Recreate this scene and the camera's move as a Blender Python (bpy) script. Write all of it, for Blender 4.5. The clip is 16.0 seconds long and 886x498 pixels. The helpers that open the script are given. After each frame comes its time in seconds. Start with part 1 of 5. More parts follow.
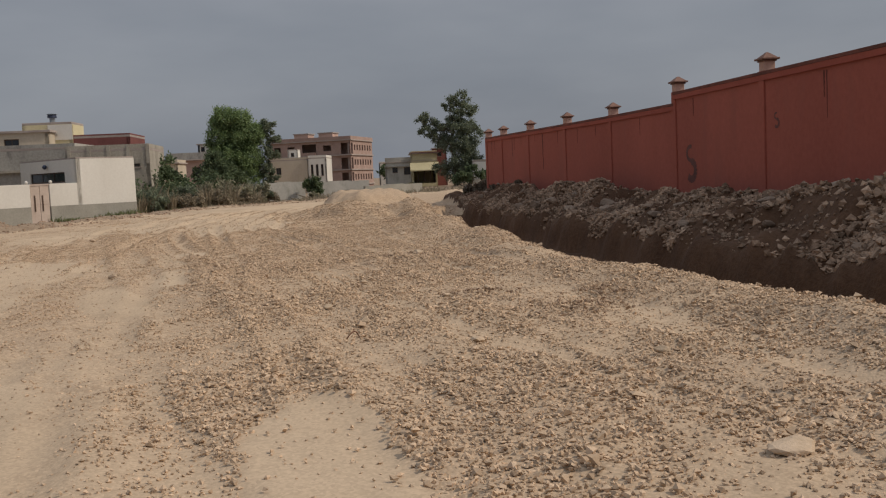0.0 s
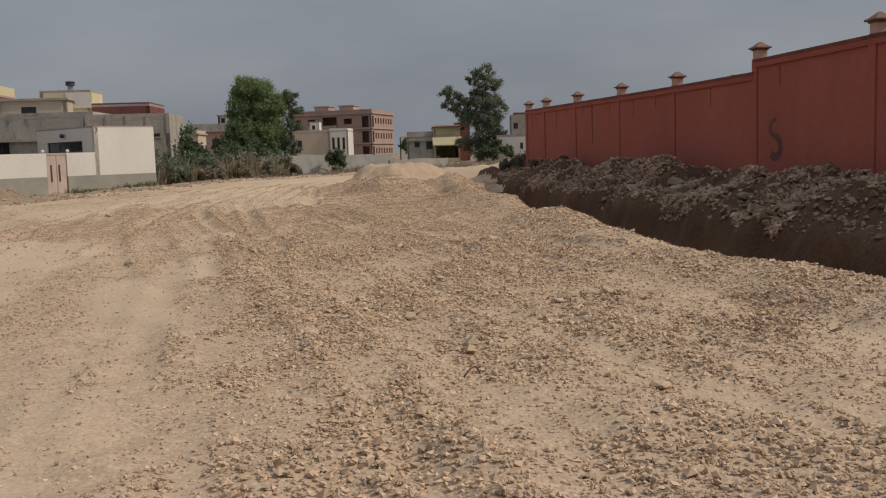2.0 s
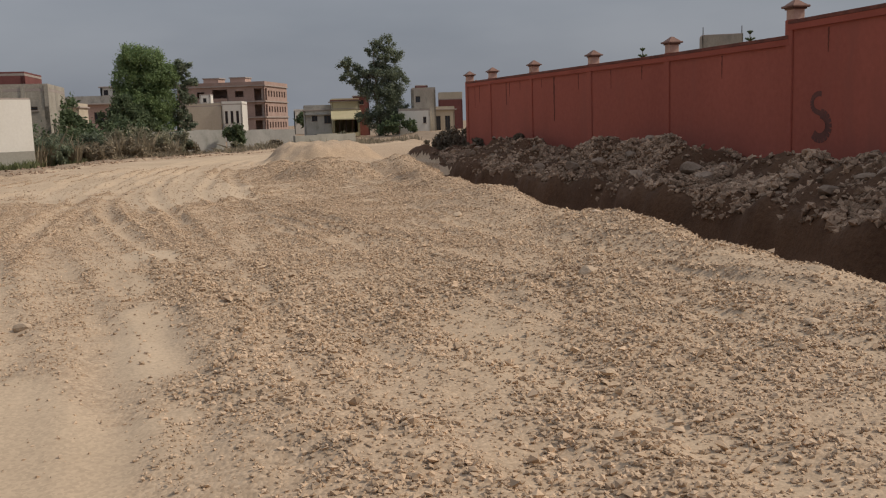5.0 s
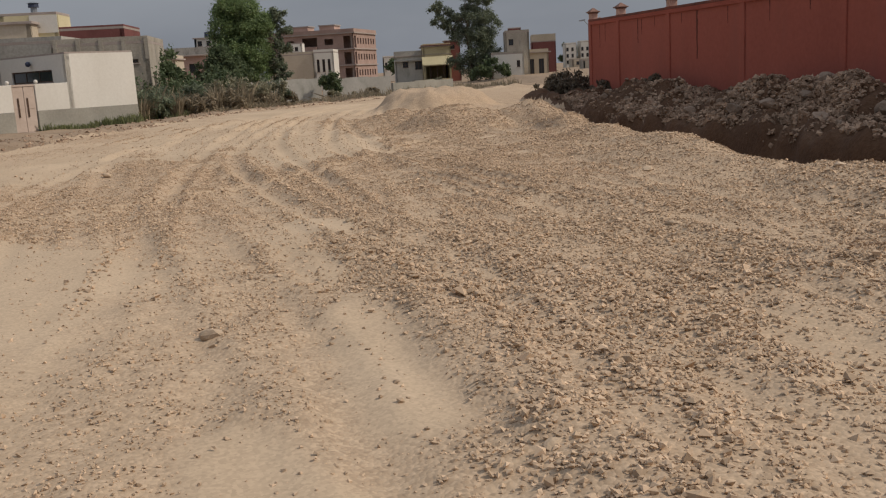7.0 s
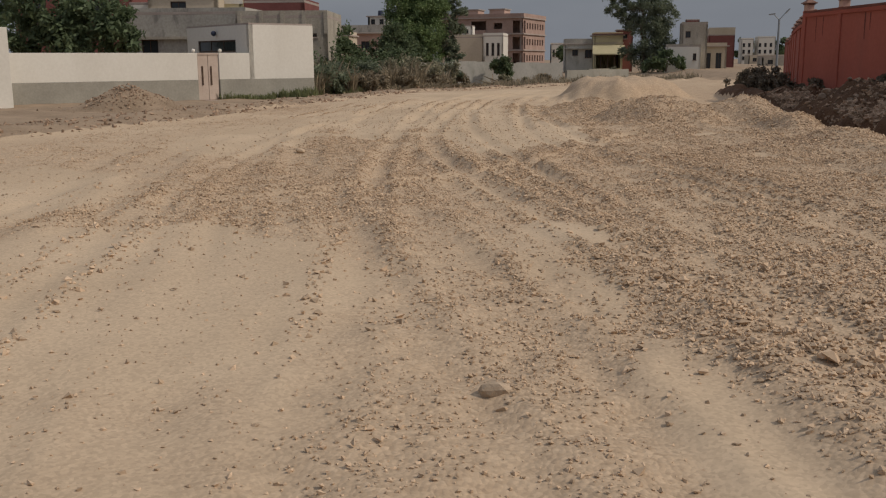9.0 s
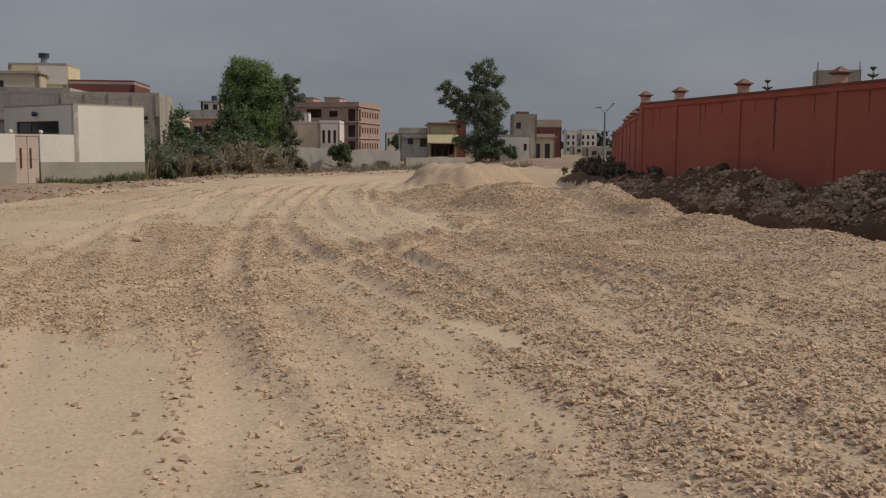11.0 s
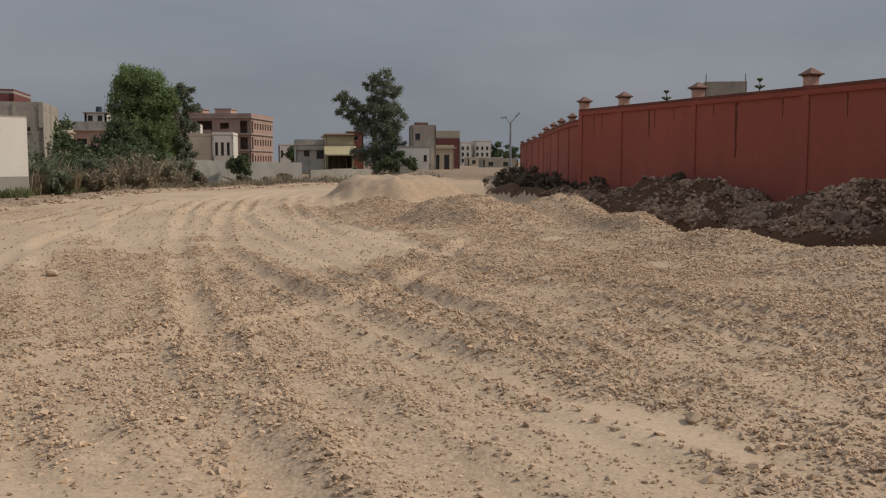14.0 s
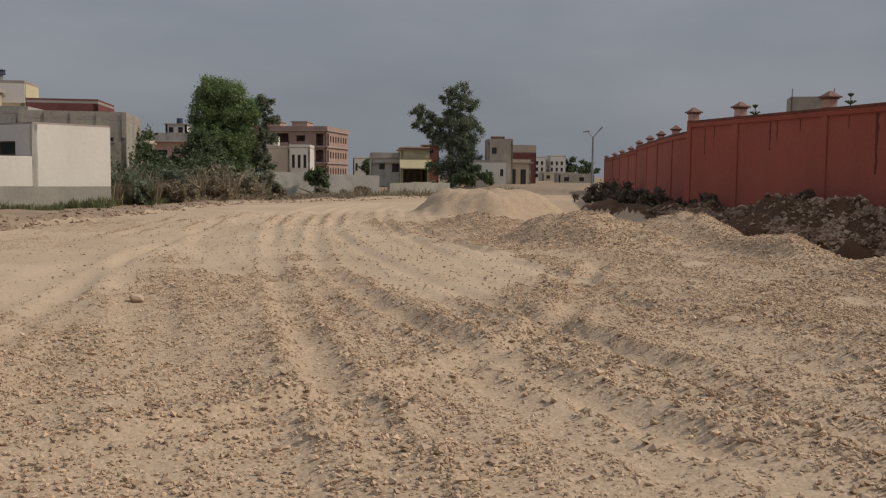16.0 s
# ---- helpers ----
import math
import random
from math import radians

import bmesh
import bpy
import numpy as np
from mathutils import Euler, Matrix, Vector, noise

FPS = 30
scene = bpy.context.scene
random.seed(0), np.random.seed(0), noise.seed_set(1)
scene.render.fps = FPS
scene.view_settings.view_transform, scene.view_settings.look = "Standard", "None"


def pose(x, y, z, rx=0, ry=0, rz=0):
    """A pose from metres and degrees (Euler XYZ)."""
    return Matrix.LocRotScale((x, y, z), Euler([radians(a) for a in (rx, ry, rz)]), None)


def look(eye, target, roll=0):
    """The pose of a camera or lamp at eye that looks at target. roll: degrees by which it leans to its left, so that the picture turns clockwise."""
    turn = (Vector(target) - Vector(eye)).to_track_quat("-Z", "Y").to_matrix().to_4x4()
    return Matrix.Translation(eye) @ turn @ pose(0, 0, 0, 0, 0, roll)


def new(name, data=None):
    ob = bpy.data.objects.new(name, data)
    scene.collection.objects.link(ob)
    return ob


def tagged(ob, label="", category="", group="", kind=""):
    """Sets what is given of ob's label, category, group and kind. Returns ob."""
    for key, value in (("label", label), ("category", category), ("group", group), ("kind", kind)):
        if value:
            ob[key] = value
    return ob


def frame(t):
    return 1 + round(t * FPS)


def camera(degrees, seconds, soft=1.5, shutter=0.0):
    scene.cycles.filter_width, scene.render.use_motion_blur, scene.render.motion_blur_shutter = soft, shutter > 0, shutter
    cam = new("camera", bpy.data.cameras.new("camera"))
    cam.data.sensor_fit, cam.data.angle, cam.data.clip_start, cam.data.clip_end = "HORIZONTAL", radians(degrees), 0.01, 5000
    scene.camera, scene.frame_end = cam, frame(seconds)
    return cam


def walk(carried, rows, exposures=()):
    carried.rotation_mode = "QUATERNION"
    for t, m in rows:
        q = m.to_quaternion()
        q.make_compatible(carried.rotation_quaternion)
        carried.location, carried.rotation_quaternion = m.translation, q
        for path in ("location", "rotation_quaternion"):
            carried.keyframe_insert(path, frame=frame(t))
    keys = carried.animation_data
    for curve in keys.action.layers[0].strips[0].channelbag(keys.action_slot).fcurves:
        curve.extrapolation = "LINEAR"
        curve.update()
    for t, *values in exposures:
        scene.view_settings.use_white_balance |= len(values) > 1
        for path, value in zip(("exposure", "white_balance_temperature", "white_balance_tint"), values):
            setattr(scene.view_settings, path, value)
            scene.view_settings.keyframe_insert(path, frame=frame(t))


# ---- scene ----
cam = camera(49.9, 16.0, soft=1.2)
PATH = [
    (0, (0.917, -1.003, 1.331), (0.969, 0.991, 1.175), -2.6),
    (0.5, (0.798, -0.264, 1.301), (0.929, 1.722, 1.107), -1.0),
    (1, (0.639, 0.353, 1.308), (0.677, 2.343, 1.114), -1.8),
    (1.5, (0.369, 0.871, 1.292), (0.447, 2.856, 1.06), -2.0),
    (2, (0.172, 1.419, 1.309), (0.187, 3.409, 1.103), -1.8),
    (2.5, (-0.187, 1.981, 1.327), (-0.248, 3.959, 1.033), -2.1),
    (3, (-0.393, 2.752, 1.302), (-0.395, 4.742, 1.099), -2.3),
    (3.2, (-0.466, 3.057, 1.297), (-0.512, 5.048, 1.118), -2.6),
    (5.3, (-1.517, 6.408, 1.483), (-1.26, 8.371, 1.198), -1.7),
    (5.5, (-1.6, 6.667, 1.468), (-1.363, 8.63, 1.172), -2.0),
    (6, (-1.818, 7.217, 1.422), (-1.66, 9.182, 1.086), -3.3),
    (6.5, (-2.173, 7.565, 1.45), (-2.033, 9.524, 1.073), -3.3),
    (7, (-2.458, 7.939, 1.473), (-2.403, 9.903, 1.102), -3.2),
    (7.5, (-2.82, 8.385, 1.472), (-2.948, 10.357, 1.16), -2.4),
    (8, (-3.115, 8.753, 1.468), (-3.391, 10.714, 1.188), -1.4),
    (8.2, (-3.214, 8.912, 1.463), (-3.514, 10.863, 1.142), -1.3),
    (10.3, (-3.528, 10.231, 1.353), (-3.607, 12.187, 0.942), 1.1),
    (10.5, (-3.595, 10.355, 1.351), (-3.64, 12.327, 1.019), 0.7),
    (11, (-3.88, 10.629, 1.325), (-3.792, 12.617, 1.115), 0.5),
    (11.5, (-4.152, 10.906, 1.31), (-3.92, 12.871, 1.019), 0.5),
    (12, (-4.337, 11.264, 1.295), (-3.986, 13.213, 1.016), 0.2),
    (12.5, (-4.5, 11.72, 1.31), (-4.136, 13.678, 1.132), -0.3),
    (13, (-4.723, 12.13, 1.298), (-4.349, 14.089, 1.137), 0.8),
    (13.5, (-4.859, 12.594, 1.277), (-4.509, 14.556, 1.114), 1.4),
    (14, (-4.976, 13.135, 1.262), (-4.662, 15.102, 1.078), 0.1),
    (14.5, (-5.121, 13.564, 1.272), (-4.795, 15.526, 1.067), -0.6),
    (15, (-5.238, 13.968, 1.271), (-4.946, 15.936, 1.069), -0.4),
    (15.5, (-5.377, 14.458, 1.256), (-5.14, 16.435, 1.072), 0.2),
    (16, (-5.473, 14.987, 1.224), (-5.304, 16.973, 1.069), 0.7),
]
walk(cam, [(t, look(eye, target, roll)) for t, eye, target, roll in PATH], exposures=[(0, -0.03), (1, 0.05), (2, 0.02), (5.5, 0.08), (7, 0.02), (8, -0.20), (10.5, -0.20), (11, -0.14), (12.5, -0.02), (16, -0.06)])

# ---------------------------------------------------------------- world and sun
SUN_EL, SUN_AZ = 43.0, 98.0            # degrees; azimuth clockwise from +y
world = bpy.data.worlds.new("world")
scene.world = world
world.use_nodes = True
wt = world.node_tree
wt.nodes.clear()
w_out = wt.nodes.new("ShaderNodeOutputWorld")
w_bg = wt.nodes.new("ShaderNodeBackground")
w_sky = wt.nodes.new("ShaderNodeTexSky")
w_sky.sky_type = "NISHITA"
w_sky.sun_disc = False
w_sky.sun_elevation, w_sky.sun_rotation = radians(SUN_EL), radians(SUN_AZ)
w_sky.air_density, w_sky.dust_density, w_sky.ozone_density = 1.0, 4.0, 1.0
w_tc = wt.nodes.new("ShaderNodeTexCoord")
w_map = wt.nodes.new("ShaderNodeMapping")
w_map.inputs["Scale"].default_value = (1.0, 1.0, 3.2)
w_noise = wt.nodes.new("ShaderNodeTexNoise")
w_noise.inputs["Scale"].default_value = 2.3
w_noise.inputs["Detail"].default_value = 5.0
w_noise.inputs["Roughness"].default_value = 0.5
w_ramp = wt.nodes.new("ShaderNodeValToRGB")
w_ramp.color_ramp.elements[0].position, w_ramp.color_ramp.elements[0].color = 0.32, (2.75, 3.0, 3.5, 1)
w_ramp.color_ramp.elements[1].position, w_ramp.color_ramp.elements[1].color = 0.72, (4.1, 4.3, 4.75, 1)
w_mix = wt.nodes.new("ShaderNodeMix")
w_mix.data_type = "RGBA"
w_mix.inputs["Factor"].default_value = 0.86
wt.links.new(w_tc.outputs["Generated"], w_map.inputs["Vector"])
wt.links.new(w_map.outputs["Vector"], w_noise.inputs["Vector"])
wt.links.new(w_noise.outputs["Fac"], w_ramp.inputs["Fac"])
wt.links.new(w_sky.outputs["Color"], w_mix.inputs["A"])
wt.links.new(w_ramp.outputs["Color"], w_mix.inputs["B"])
w_sep = wt.nodes.new("ShaderNodeSeparateXYZ")
w_up = wt.nodes.new("ShaderNodeMapRange")          # an overcast sky brightens towards the zenith
w_up.inputs["From Min"].default_value, w_up.inputs["From Max"].default_value = 0.25, 1.0
w_up.inputs["To Min"].default_value, w_up.inputs["To Max"].default_value = 1.0, 2.2
w_mul = wt.nodes.new("ShaderNodeMix")
w_mul.data_type, w_mul.blend_type = "RGBA", "MULTIPLY"
w_mul.inputs["Factor"].default_value = 1.0
wt.links.new(w_tc.outputs["Generated"], w_sep.inputs["Vector"])
wt.links.new(w_sep.outputs["Z"], w_up.inputs["Value"])
wt.links.new(w_mix.outputs["Result"], w_mul.inputs["A"])
wt.links.new(w_up.outputs["Result"], w_mul.inputs["B"])
wt.links.new(w_mul.outputs["Result"], w_bg.inputs["Color"])
w_bg.inputs["Strength"].default_value = 0.076
wt.links.new(w_bg.outputs["Background"], w_out.inputs["Surface"])

sun_data = bpy.data.lights.new("sun", "SUN")
sun_data.energy, sun_data.angle, sun_data.color = 2.35, radians(2.0), (1.0, 0.89, 0.76)
sun = new("sun", sun_data)
sun_dir = Vector((math.sin(radians(SUN_AZ)) * math.cos(radians(SUN_EL)), math.cos(radians(SUN_AZ)) * math.cos(radians(SUN_EL)), math.sin(radians(SUN_EL))))
sun.matrix_world = look(sun_dir * 60, (0, 0, 0))


# ---------------------------------------------------------------- materials
def srgb(r, g, b):
    return tuple((c / 12.92 if c <= 0.04045 else ((c + 0.055) / 1.055) ** 2.4) for c in (r / 255, g / 255, b / 255))


def surface(name, low, high, big=0.6, fine=14.0, rough=0.9, bump=0.25, depth=0.01, streak=0.0, stain=None, metal=0.0, island=0.0, random_tint=0.0):
    """A weathered surface: two colours mixed by coarse and fine noise, relief, and dark or light stains with shapes of their own."""
    m = bpy.data.materials.new(name)
    m.use_nodes = True
    n, l = m.node_tree.nodes, m.node_tree.links
    b = n["Principled BSDF"]
    geo = n.new("ShaderNodeNewGeometry")
    mp = n.new("ShaderNodeMapping")
    mp.inputs["Scale"].default_value = (1, 1, 1.0 - streak)
    l.new(geo.outputs["Position"], mp.inputs["Vector"])
    n1, n2 = n.new("ShaderNodeTexNoise"), n.new("ShaderNodeTexNoise")
    n1.inputs["Scale"].default_value, n1.inputs["Detail"].default_value = big, 5
    n2.inputs["Scale"].default_value, n2.inputs["Detail"].default_value = fine, 4
    n2.inputs["Roughness"].default_value = 0.65
    l.new(mp.outputs["Vector"], n1.inputs["Vector"])
    l.new(geo.outputs["Position"], n2.inputs["Vector"])
    mix = n.new("ShaderNodeMix")
    mix.data_type = "FLOAT"
    mix.inputs["Factor"].default_value = 0.45
    l.new(n1.outputs["Fac"], mix.inputs["A"])
    l.new(n2.outputs["Fac"], mix.inputs["B"])
    ramp = n.new("ShaderNodeValToRGB")
    ramp.color_ramp.elements[0].position, ramp.color_ramp.elements[0].color = 0.34, (*low, 1)
    ramp.color_ramp.elements[1].position, ramp.color_ramp.elements[1].color = 0.66, (*high, 1)
    l.new(mix.outputs["Result"], ramp.inputs["Fac"])
    col = ramp.outputs["Color"]
    if stain:
        n3 = n.new("ShaderNodeTexNoise")
        n3.inputs["Scale"].default_value, n3.inputs["Detail"].default_value, n3.inputs["Roughness"].default_value = big * 1.9, 7, 0.62
        l.new(mp.outputs["Vector"], n3.inputs["Vector"])
        r3 = n.new("ShaderNodeValToRGB")
        r3.color_ramp.elements[0].position, r3.color_ramp.elements[1].position = 0.54, 0.66
        r3.color_ramp.elements[1].color = (0.75, 0.75, 0.75, 1)
        l.new(n3.outputs["Fac"], r3.inputs["Fac"])
        mx = n.new("ShaderNodeMix")
        mx.data_type = "RGBA"
        l.new(r3.outputs["Color"], mx.inputs["Factor"])
        l.new(col, mx.inputs["A"])
        mx.inputs["B"].default_value = (*stain, 1)
        col = mx.outputs["Result"]
    if island or random_tint:
        src = geo.outputs["Random Per Island"] if island else n.new("ShaderNodeObjectInfo").outputs["Random"]
        amount = island or random_tint
        mr = n.new("ShaderNodeMapRange")
        mr.inputs["To Min"].default_value, mr.inputs["To Max"].default_value = 1 - amount, 1 + amount
        l.new(src, mr.inputs["Value"])
        mm = n.new("ShaderNodeMix")
        mm.data_type, mm.blend_type = "RGBA", "MULTIPLY"
        mm.inputs["Factor"].default_value = 1
        l.new(col, mm.inputs["A"])
        l.new(mr.outputs["Result"], mm.inputs["B"])
        col = mm.outputs["Result"]
    l.new(col, b.inputs["Base Color"])
    b.inputs["Roughness"].default_value = rough
    b.inputs["Metallic"].default_value = metal
    b.inputs["Specular IOR Level"].default_value = 0.25
    if bump:
        bp = n.new("ShaderNodeBump")
        bp.inputs["Strength"].default_value, bp.inputs["Distance"].default_value = bump, depth
        l.new(n2.outputs["Fac"], bp.inputs["Height"])
        l.new(bp.outputs["Normal"], b.inputs["Normal"])
    return m


def ground_surface(name):
    """Crushed pale limestone and dust: gravel where the attribute is low, trodden dust where it is high."""
    m = bpy.data.materials.new(name)
    m.use_nodes = True
    n, l = m.node_tree.nodes, m.node_tree.links
    b = n["Principled BSDF"]
    geo = n.new("ShaderNodeNewGeometry")
    att = n.new("ShaderNodeAttribute")
    att.attribute_name = "dust"
    vor = n.new("ShaderNodeTexVoronoi")
    vor.inputs["Scale"].default_value = 38
    vor2 = n.new("ShaderNodeTexVoronoi")
    vor2.inputs["Scale"].default_value = 60
    big, mid = n.new("ShaderNodeTexNoise"), n.new("ShaderNodeTexNoise")
    big.inputs["Scale"].default_value, big.inputs["Detail"].default_value = 0.45, 6
    mid.inputs["Scale"].default_value, mid.inputs["Detail"].default_value, mid.inputs["Roughness"].default_value = 9, 6, 0.7
    for t in (vor, vor2, big, mid):
        l.new(geo.outputs["Position"], t.inputs["Vector"])
    dust = n.new("ShaderNodeValToRGB")
    dust.color_ramp.elements[0].position, dust.color_ramp.elements[0].color = 0.3, (0.455, 0.343, 0.233, 1)
    dust.color_ramp.elements[1].position, dust.color_ramp.elements[1].color = 0.7, (0.545, 0.418, 0.29, 1)
    l.new(big.outputs["Fac"], dust.inputs["Fac"])
    gravel = n.new("ShaderNodeValToRGB")
    gravel.color_ramp.elements[0].position, gravel.color_ramp.elements[0].color = 0.25, (0.355, 0.259, 0.174, 1)
    gravel.color_ramp.elements[1].position, gravel.color_ramp.elements[1].color = 0.75, (0.53, 0.398, 0.274, 1)
    sep = n.new("ShaderNodeSeparateColor")
    l.new(vor.outputs["Color"], sep.inputs["Color"])
    mg = n.new("ShaderNodeMix")
    mg.data_type = "FLOAT"
    mg.inputs["Factor"].default_value = 0.6
    l.new(sep.outputs["Red"], mg.inputs["A"])
    l.new(mid.outputs["Fac"], mg.inputs["B"])
    l.new(mg.outputs["Result"], gravel.inputs["Fac"])
    mix = n.new("ShaderNodeMix")
    mix.data_type = "RGBA"
    l.new(att.outputs["Fac"], mix.inputs["Factor"])
    l.new(gravel.outputs["Color"], mix.inputs["A"])
    l.new(dust.outputs["Color"], mix.inputs["B"])
    sep2 = n.new("ShaderNodeSeparateColor")
    l.new(vor2.outputs["Color"], sep2.inputs["Color"])
    sp = n.new("ShaderNodeMapRange")
    sp.inputs["From Min"].default_value, sp.inputs["From Max"].default_value = 0.0, 1.0
    sp.inputs["To Min"].default_value, sp.inputs["To Max"].default_value = 0.84, 1.10
    l.new(sep2.outputs["Green"], sp.inputs["Value"])
    tint = n.new("ShaderNodeMix")
    tint.data_type, tint.blend_type = "RGBA", "MULTIPLY"
    tint.inputs["Factor"].default_value = 0.8
    l.new(mix.outputs["Result"], tint.inputs["A"])
    l.new(sp.outputs["Result"], tint.inputs["B"])
    l.new(tint.outputs["Result"], b.inputs["Base Color"])
    b.inputs["Roughness"].default_value = 0.95
    b.inputs["Specular IOR Level"].default_value = 0.15
    inv = n.new("ShaderNodeMath")
    inv.operation = "SUBTRACT"
    inv.inputs[0].default_value = 1.0
    l.new(att.outputs["Fac"], inv.inputs[1])
    hs = n.new("ShaderNodeMath")
    hs.operation = "MULTIPLY"
    l.new(vor.outputs["Distance"], hs.inputs[0])
    l.new(inv.outputs["Value"], hs.inputs[1])
    b1 = n.new("ShaderNodeBump")
    b1.inputs["Strength"].default_value, b1.inputs["Distance"].default_value = 0.6, 0.010
    b1.invert = True
    l.new(hs.outputs["Value"], b1.inputs["Height"])
    b2 = n.new("ShaderNodeBump")
    b2.inputs["Strength"].default_value, b2.inputs["Distance"].default_value = 0.45, 0.009
    l.new(mid.outputs["Fac"], b2.inputs["Height"])
    l.new(b1.outputs["Normal"], b2.inputs["Normal"])
    l.new(b2.outputs["Normal"], b.inputs["Normal"])
    return m


def leaf_surface(name, low, high):
    """Thin leaves that let some of the light through."""
    m = surface(name, low, high, big=0.7, fine=6.0, rough=0.6, bump=0.0, island=0.24)
    n, l = m.node_tree.nodes, m.node_tree.links
    b = n["Principled BSDF"]
    tr = n.new("ShaderNodeBsdfTranslucent")
    l.new(b.inputs["Base Color"].links[0].from_socket, tr.inputs["Color"])
    mix = n.new("ShaderNodeMixShader")
    mix.inputs["Fac"].default_value = 0.35
    l.new(b.outputs["BSDF"], mix.inputs[1])
    l.new(tr.outputs["BSDF"], mix.inputs[2])
    l.new(mix.outputs["Shader"], n["Material Output"].inputs["Surface"])
    return m


def glass_surface(name):
    m = bpy.data.materials.new(name)
    m.use_nodes = True
    b = m.node_tree.nodes["Principled BSDF"]
    b.inputs["Base Color"].default_value = (0.03, 0.035, 0.04, 1)
    b.inputs["Roughness"].default_value = 0.12
    return m


M_GROUND = ground_surface("crushed_limestone")
M_STONE = surface("limestone_chips", (0.425, 0.308, 0.206), (0.55, 0.408, 0.28), big=3, fine=60, rough=0.92, bump=0.3, depth=0.004, island=0.28)
M_SOIL = surface("dark_brown_soil", (0.068, 0.036, 0.020), (0.135, 0.075, 0.043), big=1.2, fine=14, rough=0.95, bump=0.6, depth=0.05)
M_CLOD = surface("dug_soil_clods", (0.165, 0.106, 0.069), (0.45, 0.322, 0.226), big=1.5, fine=20, rough=0.95, bump=0.6, depth=0.02, island=0.35)
M_DIRT = surface("dry_brown_dirt", (0.22, 0.158, 0.104), (0.36, 0.268, 0.184), big=0.8, fine=12, rough=0.95, bump=0.7, depth=0.03)
M_RED = surface("red_oxide_plaster", (0.305, 0.088, 0.062), (0.40, 0.118, 0.083), big=0.5, fine=9, rough=0.85, bump=0.25, depth=0.012, streak=0.75, stain=(0.31, 0.10, 0.073))
M_RED_TRIM = surface("red_oxide_trim", (0.29, 0.075, 0.05), (0.37, 0.10, 0.068), big=1.1, fine=14, rough=0.85, bump=0.3)
M_CAP = surface("faded_cap_plaster", (0.42, 0.26, 0.20), (0.56, 0.38, 0.31), big=2.5, fine=18, rough=0.9, bump=0.3)
M_CAP_TOP = surface("weathered_cap_top", (0.15, 0.085, 0.065), (0.27, 0.16, 0.125), big=2.5, fine=18, rough=0.9, bump=0.3)
M_COPING = surface("sooty_coping", (0.10, 0.045, 0.035), (0.24, 0.085, 0.06), big=2.0, fine=16, rough=0.9, bump=0.3)
M_STREAK = surface("dark_water_stain", (0.10, 0.035, 0.028), (0.17, 0.055, 0.04), big=3.0, fine=20, rough=0.9, bump=0.1)
M_SPRAY = surface("dark_spray_paint", (0.10, 0.045, 0.04), (0.17, 0.065, 0.052), big=3.0, fine=20, rough=0.6, bump=0.1)
M_WHITE = surface("white_limewash", (0.61, 0.575, 0.51), (0.71, 0.68, 0.615), big=0.5, fine=7, rough=0.85, bump=0.15, streak=0.6)
M_PLINTH = surface("bare_cement_plinth", (0.25, 0.235, 0.20), (0.36, 0.34, 0.29), big=0.8, fine=10, rough=0.9, bump=0.3)
M_CEMENT = surface("weathered_cement", (0.25, 0.222, 0.18), (0.46, 0.415, 0.345), big=0.6, fine=8, rough=0.9, bump=0.3, streak=0.6, stain=(0.22, 0.205, 0.18))
M_CEMENT_DARK = surface("soot_grey_cement", (0.25, 0.235, 0.21), (0.46, 0.435, 0.385), big=0.5, fine=6, rough=0.9, bump=0.3, streak=0.5, stain=(0.17, 0.16, 0.145))
M_CREAM = surface("cream_distemper", (0.52, 0.46, 0.28), (0.64, 0.57, 0.37), big=0.4, fine=6, rough=0.85, bump=0.15, streak=0.5)
M_BEIGE = surface("beige_plaster", (0.42, 0.36, 0.27), (0.54, 0.47, 0.37), big=0.4, fine=6, rough=0.9, bump=0.2, streak=0.5)
M_BRICK = surface("raw_brick_masonry", (0.29, 0.20, 0.165), (0.41, 0.295, 0.25), big=0.5, fine=5, rough=0.95, bump=0.3)
M_PINKBRICK = surface("pink_brick_masonry", (0.40, 0.27, 0.22), (0.52, 0.365, 0.305), big=0.5, fine=5, rough=0.95, bump=0.3)
M_SLAB = surface("grey_concrete_slab", (0.30, 0.25, 0.22), (0.42, 0.36, 0.32), big=0.7, fine=7, rough=0.9, bump=0.2)
M_MAROON = surface("maroon_paint", (0.15, 0.056, 0.05), (0.22, 0.085, 0.075), big=0.5, fine=7, rough=0.8, bump=0.2)
M_DOOR = surface("pale_pink_gate_paint", (0.44, 0.35, 0.29), (0.55, 0.45, 0.38), big=1.2, fine=12, rough=0.6, bump=0.1)
M_DARKWOOD = surface("dark_brown_wood", (0.05, 0.03, 0.02), (0.10, 0.06, 0.04), big=2, fine=14, rough=0.6, bump=0.2)
M_METAL = surface("galvanised_steel", (0.22, 0.24, 0.26), (0.34, 0.36, 0.38), big=2, fine=20, rough=0.45, bump=0.05, metal=0.6)
M_LAMPGLASS = surface("frosted_lamp_glass", (0.6, 0.62, 0.62), (0.75, 0.76, 0.76), big=2, fine=20, rough=0.2, bump=0.0)
M_BLUE = surface("dark_blue_plastic", (0.03, 0.04, 0.07), (0.06, 0.07, 0.11), big=2, fine=20, rough=0.5, bump=0.05)
M_RUBBLE = surface("pale_rubble_rock", (0.20, 0.145, 0.105), (0.34, 0.255, 0.19), big=2, fine=22, rough=0.95, bump=0.5, depth=0.02, random_tint=0.25)
